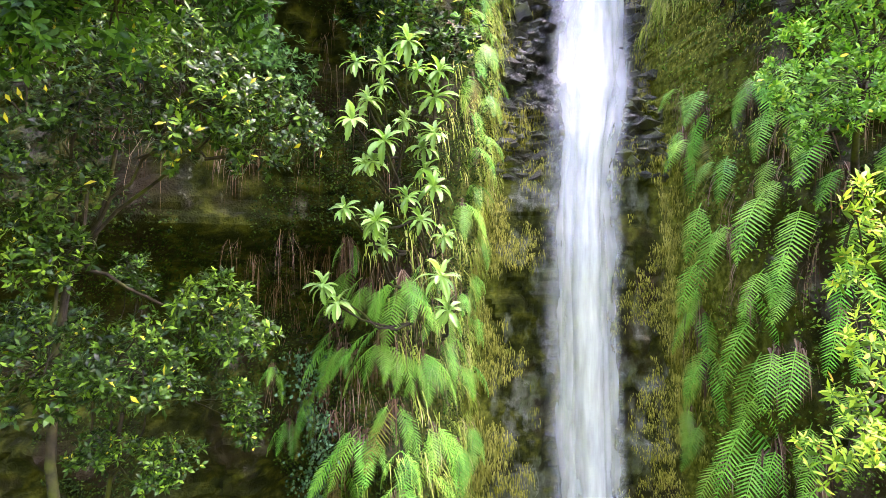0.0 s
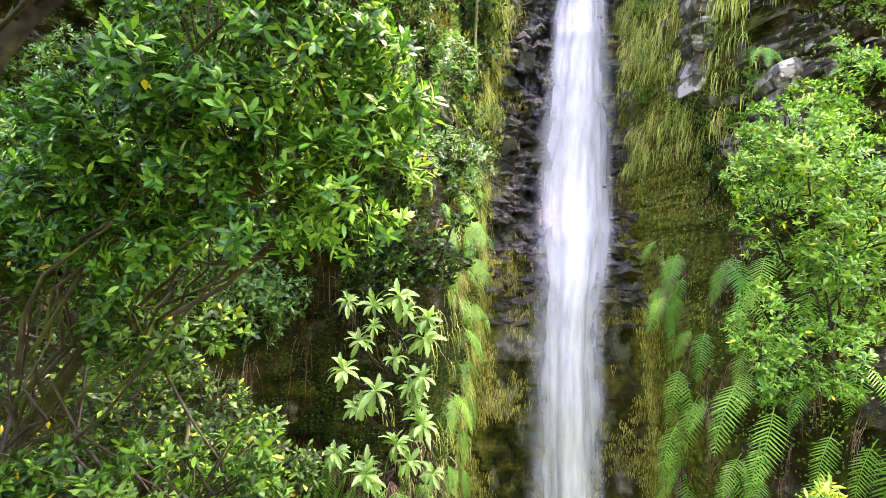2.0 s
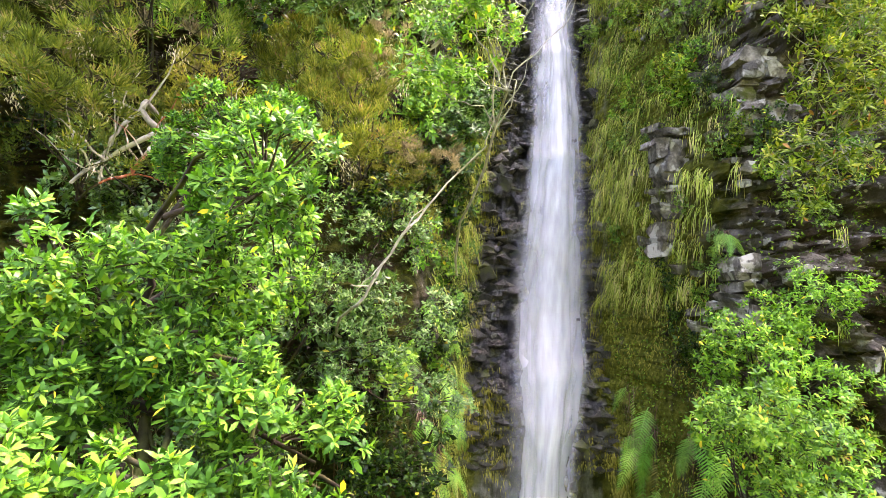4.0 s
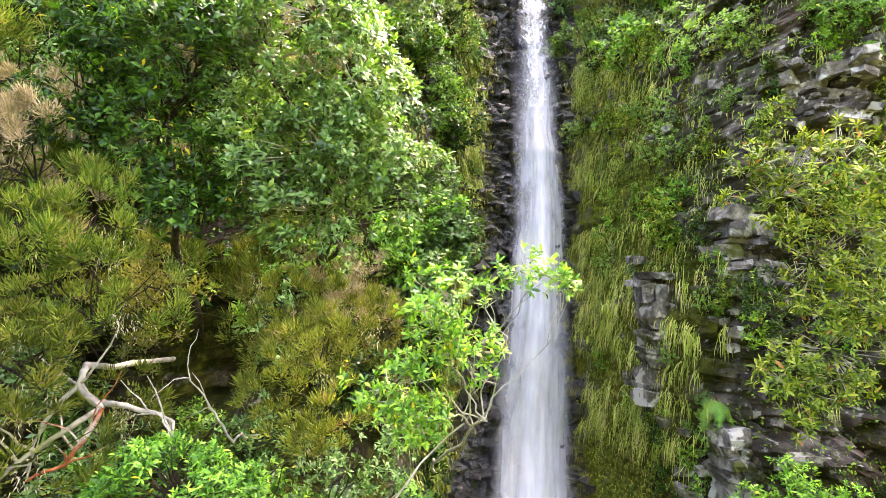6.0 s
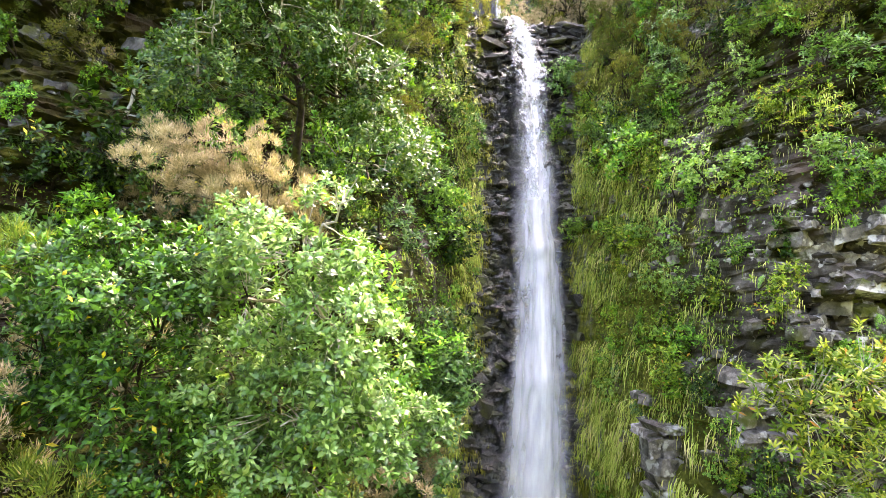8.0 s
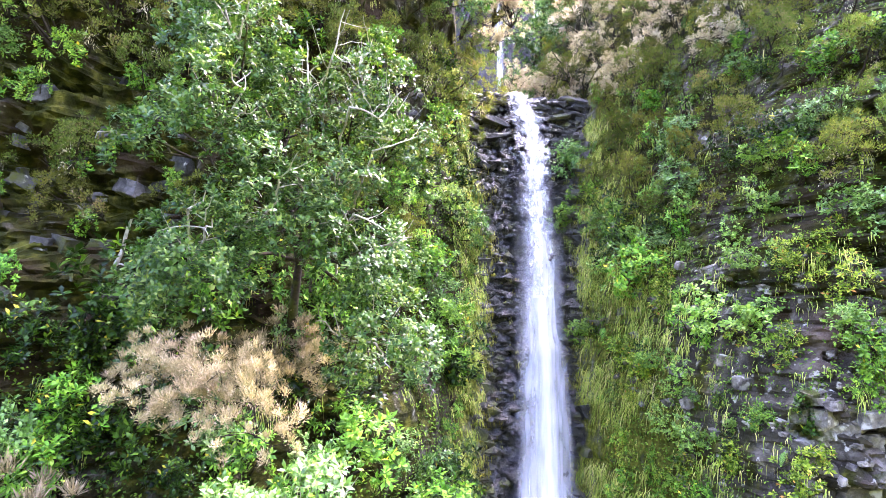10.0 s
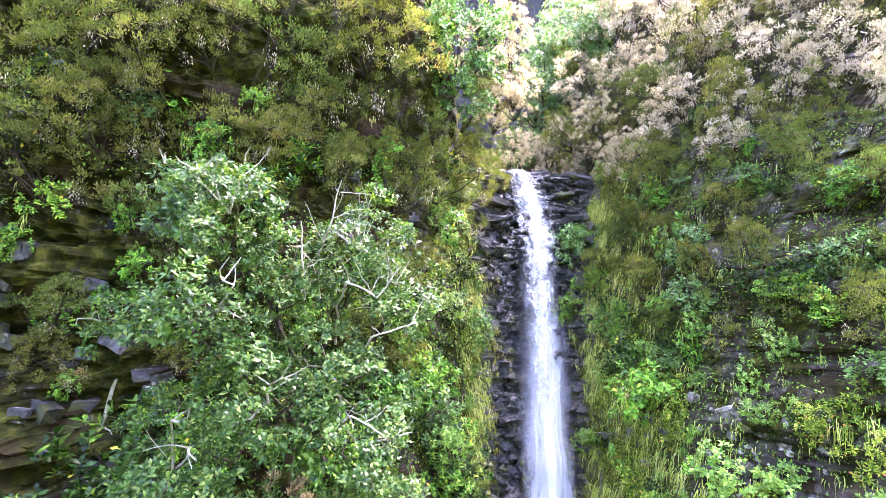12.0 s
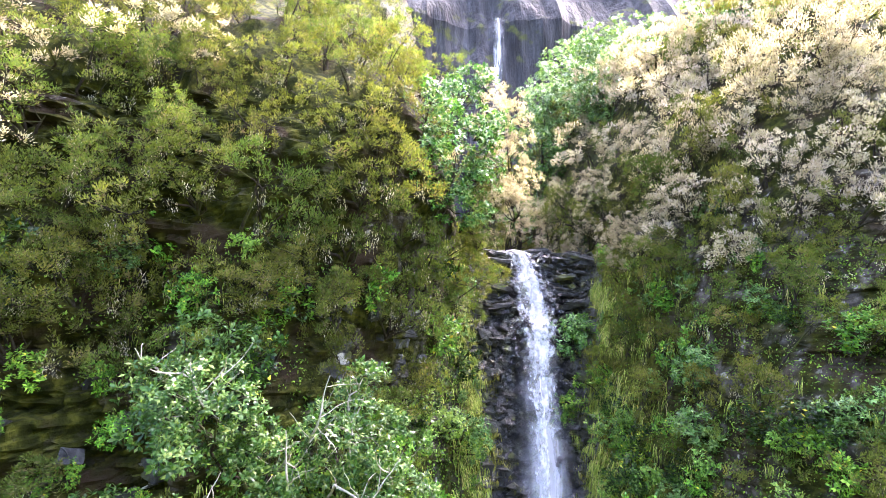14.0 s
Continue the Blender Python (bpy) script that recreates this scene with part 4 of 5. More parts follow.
for n, x0, x1, z0, z1, kinds, s0, s1 in ((70, -6.5, .9, 6.6, 12, ("dark", "laurel", "dark", "pale"), .6, 1.1), (70, -6.5, 1.6, 12, 17.5, ("laurel", "dark", "pale"), .7, 1.2),
                                         (60, -7, 2, 17, 22.5, ("laurel", "dark", "lime", "pale"), .55, 1.0), (60, 4.0, 8, 8, 14, ("laurel", "yellow", "lime", "dark"), .4, .8),
                                         (80, 4.3, 8.5, 13, 18.5, ("lime", "laurel", "dark", "yellow"), .35, .75), (55, 4.6, 9, 17.5, 21.8, ("laurel", "lime", "pale", "dark"), .5, .9),
                                         (30, 4.8, 8, 1, 8, ("laurel", "yellow", "dark"), .5, .9)):
    x, z = scatter(n, x0, x1, z0, z1, .3)
    ok = left_of_fall(x, z, .5) | right_of_fall(x, z, .12)
    for a, b in zip(x[ok], z[ok]):
        if on_bare_rock(a, b):
            continue
        shrub(kinds[int(RNG.integers(0, len(kinds)))], a, b, RNG.uniform(s0, s1))

for x, z, size in ((-4.1, 19.4, .5), (-4.8, 17.6, .45), (-5.6, 19.6, .5), (-3.9, 17.1, .4), (-5.3, 16.7, .5), (-4.4, 20.1, .5), (-6.0, 18.0, .5), (-3.7, 18.4, .4)):
    shrub("laurel", x, z, size)
# small leafy clumps on the grassy strip beside the chute
for k in range(46):
    z = RNG.uniform(8.8, 22.5)
    shrub(("lime", "laurel", "lime", "pale", "yellow")[k % 5], float(on(RIGHT_EDGE, z)) + RNG.uniform(.06, .7), z, RNG.uniform(.22, .45))
for k in range(30):
    z = RNG.uniform(8.8, 22.5)
    shrub(("lime", "laurel", "pale")[k % 3], float(on(LEFT_EDGE, z)) - RNG.uniform(.1, .9), z, RNG.uniform(.22, .45))

for k in range(34):
    z = RNG.uniform(21.2, 25.6)
    shrub(("dark", "laurel", "pale")[k % 3], float(on(RIGHT_EDGE, z)) + RNG.uniform(.05, 1.6), z, RNG.uniform(.3, .7))

# ---- tree heath ----
HEATH_SHAPES = {}


def heath_shape(kind, number):
    """Rounded plumes of fine shoots: fresh tips above, brown shade-toned shoots below, crooked stems and lichen."""
    key = (kind, number)
    if key not in HEATH_SHAPES:
        leaf = {"olive": M_HEATH, "grey": M_HEATHGREY, "dry": M_DRY, "fine": M_FINE}[kind]
        near = kind in ("dry", "fine")
        tips, below, stem, beard = Bag(), Bag(), Bag(), Bag()
        for k in range(7):
            c = np.array([RNG.uniform(-.6, .6), RNG.uniform(-.7, -.1), RNG.uniform(-.3, .6)])
            c[2] -= abs(c[0]) * .3
            r = RNG.uniform(.2, .36)
            # rounded plumes over the lobe, set with short fine shoots
            hub = ball(40)
            hub = hub[(hub[:, 1] < .3) & (hub[:, 2] > -.6)][:9]
            for h in hub:
                size = RNG.uniform(.075, .15)
                at = c + h * r * RNG.uniform(.7, 1.15)
                # browner shoots deep in the plume, some of its shade in their colour
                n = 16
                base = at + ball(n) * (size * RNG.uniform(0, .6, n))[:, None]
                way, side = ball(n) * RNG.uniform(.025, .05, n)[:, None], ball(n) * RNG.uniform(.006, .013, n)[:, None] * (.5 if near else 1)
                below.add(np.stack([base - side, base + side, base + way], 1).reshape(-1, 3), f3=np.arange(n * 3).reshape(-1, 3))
                n = 100 if near else 42
                d = unit(ball(n) + h * .4 + np.array([0, -.35, .5]))
                base = at + d * (size * RNG.uniform(.1 if near else .3, .95, n))[:, None]
                way = unit(d + np.array([0, -.05, .6]) + RNG.normal(0, .25, (n, 3)))
                long, wide = (1.7 if near else 1) * RNG.uniform(.028, .055, n)[:, None], (.6 if near else 1) * RNG.uniform(.0065, .0115, n)[:, None]
                side = unit(np.cross(way, ball(n)))
                tips.add(np.stack([base - side * wide, base + side * wide, base + way * long], 1).reshape(-1, 3), f3=np.arange(n * 3).reshape(-1, 3))
            line = bent((0, .15, -.5), c, .02, .08, 8)
            v, f = tube(line[::2], (.012, .004) if near else (.03, .008), 4, .15)
            stem.add(v, f4=f)
            for g in range(2):
                v, f = tube(bent(line[5], c + ball(1)[0] * r * .95 - np.array([0, .1, .1]), 0, .12, 4), (.009, .003), 3)
                stem.add(v, f4=f)
            if RNG.random() < .4:
                m = 60
                spot = line[int(RNG.integers(3, 8))] - np.array([0, .6 * r, .3 * r])
                at = spot + RNG.normal(0, .045, (m, 3)) * [1.3, 1, 1.6]
                side = ball(m) * RNG.uniform(.003, .008, m)[:, None]
                beard.add(np.stack([at - side, at + side, at + RNG.normal(0, .012, (m, 3)) - np.array([0, 0, .035])], 1).reshape(-1, 3), f3=np.arange(m * 3).reshape(-1, 3))
        if not beard.n:
            beard.add([(0, -.3, .1), (.02, -.3, .1), (.01, -.3, .04)], f3=[(0, 1, 2)])
        HEATH_SHAPES[key] = (tips.mesh("foliage", leaf), below.mesh("inner_foliage", M_DRY if kind == "dry" else M_GREYSHADE if kind == "grey" else M_BROWNSHADE), stem.mesh("stem", M_BARK, True), beard.mesh("lichen", M_LICHEN))
    return HEATH_SHAPES[key]


NEAR_HEATH = (("dry", -3.25, 4.3, 13.1, .9), ("fine", -3.6, 4.8, 14.2, 1.0), ("fine", -2.55, 4.4, 11.95, 1.0), ("fine", -3.0, 4.2, 11.5, 1.0), ("fine", -.95, 5.2, 11.7, .9),
              ("fine", -.45, 4.6, 11.45, .8), ("fine", -.7, 4.4, 11.0, .8), ("dry", -.4, 5.0, 11.8, .7), ("fine", -2.9, 4.2, 10.8, 1.0), ("dry", -1.9, 6.0, 15.55, .8), ("dry", -2.7, 6.0, 15.6, .7),
              ("dry", -1.5, 5.9, 15.4, .7), ("fine", -4.0, 5.2, 12.6, 1.1))
HEATH_WORDS = {"olive": "olive green tree heath with feathery plumes", "grey": "whitish grey flowering tree heath, sunlight partly in its colour",
               "dry": "dry straw-coloured heath bush", "fine": "olive green tree heath with feathery plumes"}


def heath(kind, x, z, size, y=None):
    at = cliff_point(x, z)
    if y is not None:
        at = np.array([x, y, z])
    tips, below, stem, beard = heath_shape(kind, int(RNG.integers(0, 4)))
    owner = thing("tree_heath" if kind != "dry" else "dry_heath", at, HEATH_WORDS[kind], "heath", kind + " heaths")
    owner.rotation_euler = (RNG.uniform(-.1, .25), RNG.uniform(-.2, .2), RNG.uniform(-.8, .8))
    owner.scale = (size * RNG.uniform(.9, 1.2), size, size * RNG.uniform(.85, 1.15))
    wood = part("stem", stem, owner, kind="stuff")
    part("foliage", tips, owner, kind="stuff")
    part("inner_foliage", below, owner, "brown inner shoots, shade partly in their colour", kind="stuff")
    part("lichen", beard, wood, "pale hanging lichen", kind="stuff")


for kind, x, z, size in (("dry", -2.2, 15.7, 1.2), ("dry", -1.5, 15.6, 1.1), ("dry", -3, 15.5, 1), ("dry", -4.2, 13.2, 1.5), ("olive", -4.4, 14.2, 1.5), ("olive", -3.3, 11.9, 1.4),
                         ("olive", -4.2, 11.5, 1.4), ("olive", -.6, 11.2, 1.1), ("dry", .1, 11.6, .9), ("olive", -2.8, 11, 1.2), ("olive", -.2, 10.6, 1.1), ("olive", 5.2, 16.8, .8), ("olive", 4.9, 14.9, .7)):
    heath(kind, x, z, size)
for n, x0, x1, z0, z1, kinds, s0, s1 in ((125, -8, 1.9, 21.6, 28.5, ("olive",) * 16 + ("grey",), .85, 1.35), (22, -8, .5, 18, 22, ("olive",), .7, 1.1),
                                         (80, 5.4, 10.5, 23, 27.5, ("grey", "olive", "grey"), .95, 1.4), (26, 4.6, 9.5, 27, 32.5, ("grey", "olive"), 1.6, 2.1), (60, 8.5, 15, 26.5, 32.8, ("grey", "olive", "grey"), 1.4, 2.0), (50, 5.0, 9, 18.5, 23.5, ("olive",), .8, 1.2),
                                         (14, 1.0, 2.2, 24.2, 27, ("grey", "grey", "olive"), .9, 1.3)):
    x, z = scatter(n * 4, x0, x1, z0, z1, .0 if z1 > 24 else .18, seed=23)
    x, z = apart(x, z, .7 * (s0 + s1) / 2, n)
    ok = left_of_fall(x, z, .3) | right_of_fall(x, z, .3)
    for a, b in zip(x[ok], z[ok]):
        if 0 < a < 2.6 and 23.4 < b < 26.8 and s1 < 1.36:
            continue
        heath(kinds[int(RNG.integers(0, len(kinds)))], a, b, RNG.uniform(s0, s1))

for kind, x, y, z, size in (("grey", 2.6, 13, 25, 1.2), ("grey", 2.6, 13.6, 25.8, 1.2), ("grey", 2.0, 12.6, 26.6, 1.1), ("grey", 2.9, 15.2, 25.2, 1.2),
                            ("olive", 5.9, 19, 25.3, 1.7), ("grey", 6.3, 20.6, 26.6, 1.6), ("olive", 5.0, 23.5, 25.4, 1.6),
                            ("olive", 6.4, 16.6, 24.6, 1.3), ("olive", 6.2, 17.4, 25.6, 1.4), ("grey", 4.2, 19, 25, 1.2)):
    heath(kind, x, z, size, y)
# pale heath colour paints the sunlit rim of the bush over the lip
for x, y, z, size in ((2.3, 12.3, 26.3, .9), (2.6, 12.3, 25.5, .9), (2.8, 12.5, 24.7, .75), (2.75, 12.4, 24.2, .6)):
    heath("grey", x, z, size, y)
for x, y, z, size in ((1.7, 12.6, 24.0, .8), (2.05, 12.9, 24.5, .75), (1.5, 12.2, 24.8, .8), (1.95, 12.8, 23.5, .7), (2.2, 13.2, 25.2, .8)):
    heath("olive", x, z, size, y)
for kind, x, y, z, size in NEAR_HEATH:
    heath(kind, x, z, size, y)

# ---- ferns ----


def frond_shape(number, leaf):
    """A once-divided frond with toothed leaflets, one metre long, arching out and hanging."""
    bag = Bag()
    n = 22
    s = np.linspace(0, 1, n + 1)
    lift = np.radians(28 - number * 16)
    angle = lift - (np.radians(108 - number * 12)) * s ** .4
    step = 1 / n
    line = np.concatenate([[[0, 0, 0]], np.cumsum(np.stack([0 * s[1:], -np.cos(angle[1:]) * step, np.sin(angle[1:]) * step], -1), 0)])
    line[:, 0] += .07 * np.sin(s * 2.5 + number)
    v, f = tube(line, (.008, .002), 4)
    bag.add(v, f4=f)
    tan = unit(np.gradient(line, axis=0))
    for k in range(4, n + 1):
        u = s[k]
        size = .235 * min(1, .5 + (u - .12) * 2.6) * (1 - u ** 1.9) ** .75 + .012
        for hand in (-1, 1):
            side = np.array([hand, 0, 0.0])
            norm = np.cross(tan[k], side) * hand
            d = unit(side + tan[k] * (.42 + .6 * u) - norm * .1 + RNG.normal(0, .05, 3))
            cross = unit(np.cross(d, norm))
            m = 6
            a = np.linspace(0, 1, m + 1)
            mid = line[k] + d * (a * size)[:, None] - norm * (.1 * size * a ** 2)[:, None]
            w = (.0065 + size * .03) * (1 - a ** 1.7 * .93) * (1 - .3 * (np.arange(m + 1) % 2))
            low = mid - cross * w[:, None] + d * size * .05
            top = mid + cross * w[:, None] + d * size * .05
            i = np.arange(m)
            bag.add(np.concatenate([top, low]), f4=np.stack([i, i + 1, m + 2 + i, m + 1 + i], -1))
    return bag.mesh("frond", leaf)


FRONDS = [frond_shape(k % 3, M_FERN) for k in range(4)] + [frond_shape(2, M_OLDFERN)]
DEAD = []
for k in range(3):
    bag = Bag()
    m = 60
    blades(bag, np.stack([RNG.normal(0, .05, m), RNG.uniform(-.1, 0, m), RNG.uniform(-.1, .1, m)], -1), np.tile([0, -.3, -.6], (m, 1)) + RNG.normal(0, .35, (m, 3)),
           RNG.uniform(.25, .75, m), RNG.uniform(.008, .022, m), RNG.uniform(1.5, 4, m), 4)
    DEAD.append(bag.mesh("dead_frond", M_ROOT))


def fern(x, z, size, count, y=None, dead=True):
    at = cliff_point(x, z) - np.array([0, .02, 0])
    if y is not None:
        at[1] = y
    owner = thing("fern", at, "large green chain fern with toothed fronds hanging from the wall", "fern", "wall ferns")
    turns = np.linspace(-1.0, 1.0, count) + RNG.normal(0, .15, count)
    for a in turns:
        me = FRONDS[4] if RNG.random() < .04 else FRONDS[int(RNG.integers(0, 4))]
        m = pose(0, 0, 0, RNG.uniform(-14, 10), 0, math.degrees(a)) @ Matrix.Scale(size * RNG.uniform(.7, 1.12), 4)
        part("frond", me, owner, "browning frond" if me is FRONDS[4] else "", m)
    if dead:
        part("dead_frond", DEAD[int(RNG.integers(0, 3))], owner, "dry brown dead fronds", Matrix.Scale(size, 4), "stuff")


for z in np.arange(2.2, 7.7, .45):
    for x in (4.0, 4.14, 4.3, 4.5, 4.8):
        if x < 4.8 or z > 5.2:
            fern(x + RNG.uniform(-.05, .08), z + RNG.uniform(-.2, .2), RNG.uniform(.85, 1.2), int(RNG.integers(1, 4)), dead=RNG.random() < .4)
fern(5.1, 7.2, 1.0, 3)
fern(4.7, 10.4, .6, 4)
for x, z, size, count in ((-.9, 4.6, .65, 4), (-.45, 4.7, .7, 4), (-.1, 4.3, .7, 5), (-1.2, 3.8, .7, 5), (-.75, 3.9, .75, 4), (-.3, 3.7, .8, 5), (.1, 3.4, .8, 4), (-.6, 3.2, .8, 5),
                          (-.15, 2.8, .85, 5), (-1.0, 2.9, .7, 4), (.15, 2.3, .85, 5), (-.5, 2.3, .85, 5), (-1.7, 3.1, .6, 4), (-2.0, 2.8, .55, 4), (-1.4, 2.2, .6, 4), (-2.2, 3.5, .5, 3),
                          (.2, 4.4, .6, 3), (-1.1, 5.1, .6, 2), (-3.2, 1.6, .7, 4), (.2, 5.6, .6, 4), (.35, 7.3, .7, 4), (.1, 7.8, .7, 4), (.4, 6.4, .6, 3), (.45, 8.4, .7, 4), (.3, 6.9, .7, 4)):
    fern(x, z, size, count)
for z in np.arange(1.9, 4.9, .36):
    for x in (-1.35, -.95, -.55, -.15, .2):
        if RNG.random() < .75:
            fern(x + RNG.uniform(-.18, .18), z + RNG.uniform(-.15, .15), RNG.uniform(.5, .78), int(RNG.integers(1, 4)), dead=RNG.random() < .5)
for x, z, size in ((.55, 8.9, .7), (.75, 9.5, .6), (.5, 8.0, .75), (.65, 7.4, .7), (.3, 8.3, .7), (.55, 6.7, .65), (.4, 5.9, .65), (.55, 5.2, .6), (.45, 4.6, .6), (.5, 3.9, .65),
                   (.7, 10.1, .6), (.2, 9.3, .7), (.35, 3.2, .7), (-.2, 8.8, .6)):
    fern(x, z, size, 4, dead=False)
x, z = scatter(22, -5.5, .8, 7, 10.5, .3)
for a, b in zip(x, z):
    fern(a, b, RNG.uniform(.35, .6), int(RNG.integers(3, 6)), dead=False)
x, z = scatter(14, 4.5, 7.5, 9, 20, .3)
for a, b in zip(x, z):
    fern(a, b, RNG.uniform(.25, .4), 4, dead=False)

# ---- plants with large leaf rosettes ----
bag = Bag()
steps = 13
a = np.linspace(0, 1, steps)
wide = .125 * np.sin(np.clip(a ** 1.25 * .9 + .06, 0, 1) * np.pi) ** .9 * (1 + .28 * (np.arange(steps) % 2)) + .004
back = np.stack([0 * a, a, .18 * np.sin(a * 2.4) - .16 * a ** 2], -1)
bag.add(np.concatenate([back, back + np.stack([wide, 0 * a, wide * .3], -1), back + np.stack([-wide, 0 * a, wide * .3], -1)]),
        f4=np.concatenate([[(k, k + 1, steps + k + 1, steps + k), (k + 1, k, 2 * steps + k, 2 * steps + k + 1)] for k in range(steps - 1)]))
ROSETTE_LEAF = bag.mesh("leaf", M_ROSETTE)


def rosette_plant(root, heads):
    owner = thing("rosette_plant", root, "bright green rosette plant with long toothed leaves", "plant", "rosette plants")
    for x, y, z, size in heads:
        bag = Bag()
        v, f = tube(bent(root, (x, y, z), -.12, .04, 9), (.016, .01), 6)
        bag.add(v, f4=f)
        stalk = placed("stem", bag.mesh("stem", M_BARK, True), owner)
        for k in range(18):
            tilt = 70 - 130 * (k / 18) ** .7
            m = pose(x - root[0], y - root[1], z - root[2] + .02, 18, RNG.uniform(-8, 8), 0) @ pose(0, 0, 0, 0, 0, k * 137.5) @ pose(0, 0, 0, tilt + RNG.uniform(-16, 16), RNG.uniform(-25, 25), RNG.uniform(-12, 12))
            part("leaf", ROSETTE_LEAF, stalk, "", Matrix.Translation(root) @ m @ Matrix.Scale(size * RNG.uniform(.55, .9), 4))


for root, heads in (((-.45, 5.75, 6.0), [(-.32, 4.9, 6.92, .28), (-.87, 5.25, 6.85, .22), (-.86, 4.95, 6.2, .24), (-.6, 5.2, 6.6, .18)]),
                    ((-.3, 5.7, 5.4), [(-.08, 5.2, 6.48, .29), (-.55, 4.95, 6.0, .27), (-.19, 5.2, 5.98, .25), (-.62, 4.85, 5.23, .26), (-.75, 5.1, 5.8, .2)]),
                    ((-.15, 5.7, 4.9), [(-.09, 5.2, 5.6, .28), (-.21, 5.1, 5.26, .24), (-.34, 5.0, 5.47, .22), (.02, 5.2, 5.1, .2)]),
                    ((0, 5.8, 4.0), [(-.02, 4.95, 4.72, .3), (.05, 4.95, 4.4, .24)])):
    rosette_plant(root, heads)
for k in range(7):
    z = 4.6 + .38 * k
    rosette_plant((-.35 + RNG.uniform(-.2, .2), 5.75, z - .4), [(-.45 + .08 * (k - 4) + RNG.uniform(-.45, .5), 5.15 + RNG.uniform(-.15, .15), z + RNG.uniform(-.15, .2), RNG.uniform(.16, .24)) for g in range(2)])

# ---- bare and lichen-covered branches ----


def dead_branch(line, radii, label, bark):
    owner = thing("dead_branch", line[0], label, "branch")
    bag = Bag()
    pts = np.concatenate([bent(p, q, 0, .05, 6)[:-1] for p, q in zip(line[:-1], line[1:])] + [np.array([line[-1]])])
    v, f = tube(pts, radii, 7, .15)
    bag.add(v, f4=f)
    wood = placed("stem", bag.mesh("stem", bark, True), owner)
    bag = Bag()
    for k in range(5):
        i = int(RNG.integers(len(pts) // 3, len(pts)))
        v, f = tube(bent(pts[i], pts[i] + RNG.normal(0, .3, 3) + np.array([0, -.05, .15]), 0, .08, 6), (radii[-1] * .9, .003), 5)
        bag.add(v, f4=f)
    part("twig", bag.mesh("twig", bark), wood, kind="stuff")


dead_branch([(-.9, 5.9, 8.9), (-.52, 3.9, 9.39), (-.24, 3.9, 9.83), (.04, 3.9, 10.23), (.57, 3.9, 10.79)], (.017, .012, .007), "pale lichen-covered bare branch", M_PALEBARK)
dead_branch([(-2.9, 4.4, 6.5), (-2.66, 2.9, 7.9), (-1.97, 2.9, 8.0), (-1.7, 2.8, 7.85)], (.06, .045, .02), "mossy brown bent limb", M_BARK)
M_REDBARK = bark_material("red_bark", (.1, .03, .015), (.32, .1, .045), (.36, .33, .26))
# the dead twisted tree top: a forked main branch, a peeling red one and a mossy arm
for line, radii, words, bark in (([(-2.6, 6.2, 11.0), (-2.49, 4.25, 11.18), (-2.45, 4.1, 11.05), (-2.28, 4.1, 10.88), (-2.48, 4.0, 10.71), (-2.7, 4.0, 10.56), (-2.89, 3.9, 10.36)], (.028, .026, .014), "whitish bare twisted branch", M_PALEBARK),
                                 ([(-2.45, 4.1, 11.05), (-2.58, 4.05, 10.9), (-2.7, 4.0, 10.59), (-2.72, 4.0, 10.38)], (.02, .014, .008), "whitish bare twisted branch", M_PALEBARK),
                                 ([(-2.28, 4.1, 10.88), (-2.34, 4.0, 10.65), (-2.46, 4.0, 10.47), (-2.69, 3.95, 10.37)], (.022, .018, .01), "peeling reddish brown dead branch", M_REDBARK),
                                 ([(-2.3, 4.15, 10.9), (-2.19, 4.1, 10.9), (-1.98, 4.1, 10.85), (-1.83, 4.1, 10.82), (-1.7, 4.0, 10.79), (-1.67, 4.0, 10.52)], (.026, .018, .01), "whitish bent bare branch", M_PALEBARK),
                                 ([(-1.3, 5.2, 10.4), (-1.27, 4.1, 10.6), (-1.46, 4.1, 10.88), (-1.63, 4.1, 11.09)], (.012, .009, .005), "thin pale bare twig", M_PALEBARK)):
    dead_branch(line, radii, words, bark)
dead_branch([(-4.6, 9.4, 16.0), (-4.5, 8.6, 17.0), (-4.2, 8.5, 17.8)], (.05, .04, .02), "pale bare trunk on the rock", M_PALEBARK)

for line in ([(-1.0, 8.0, 18.4), (-.75, 6.9, 19.2), (-.35, 6.75, 19.0), (-.05, 6.75, 19.4)], [(-1.2, 7.8, 19.0), (-1.0, 6.8, 19.9), (-.85, 6.7, 20.5)],
             [(-.9, 7.8, 17.0), (-.6, 6.4, 17.6), (-.2, 6.3, 17.4)], [(-.7, 7.8, 17.9), (-.4, 6.65, 18.5), (.15, 6.6, 18.7)], [(-1.4, 7.8, 18.8), (-1.25, 6.6, 19.3), (-1.3, 6.5, 19.9)]):
    dead_branch(line, (.02, .014, .006), "whitish lichen-covered bare branch in the tree", M_PALEBARK)

# ---- grass, moss and small leaves on the rock ----


def cover(name, label, material, build):
    bag = Bag()
    build(bag)
    owner = tagged(new(name, bag.mesh(name, material)), label, name.replace("_", " "), kind="stuff")
    return owner


def grass(bag, x, z, per, length, width, spread=.05, segs=3):
    n = len(x)
    at = np.repeat(cliff_point(x, z), per, 0) + RNG.normal(0, spread, (n * per, 3)) * [1, .3, 1]
    out = np.repeat(cliff_normal(x, z), per, 0)
    way = out * .8 + np.array([0, 0, .25]) + RNG.normal(0, .35, (n * per, 3))
    size = np.repeat(RNG.uniform(.6, 1.2, n), per) * RNG.uniform(.6, 1.2, n * per) * length
    blades(bag, at, way, size, np.full(n * per, width), RNG.uniform(3, 7, n * per), segs)


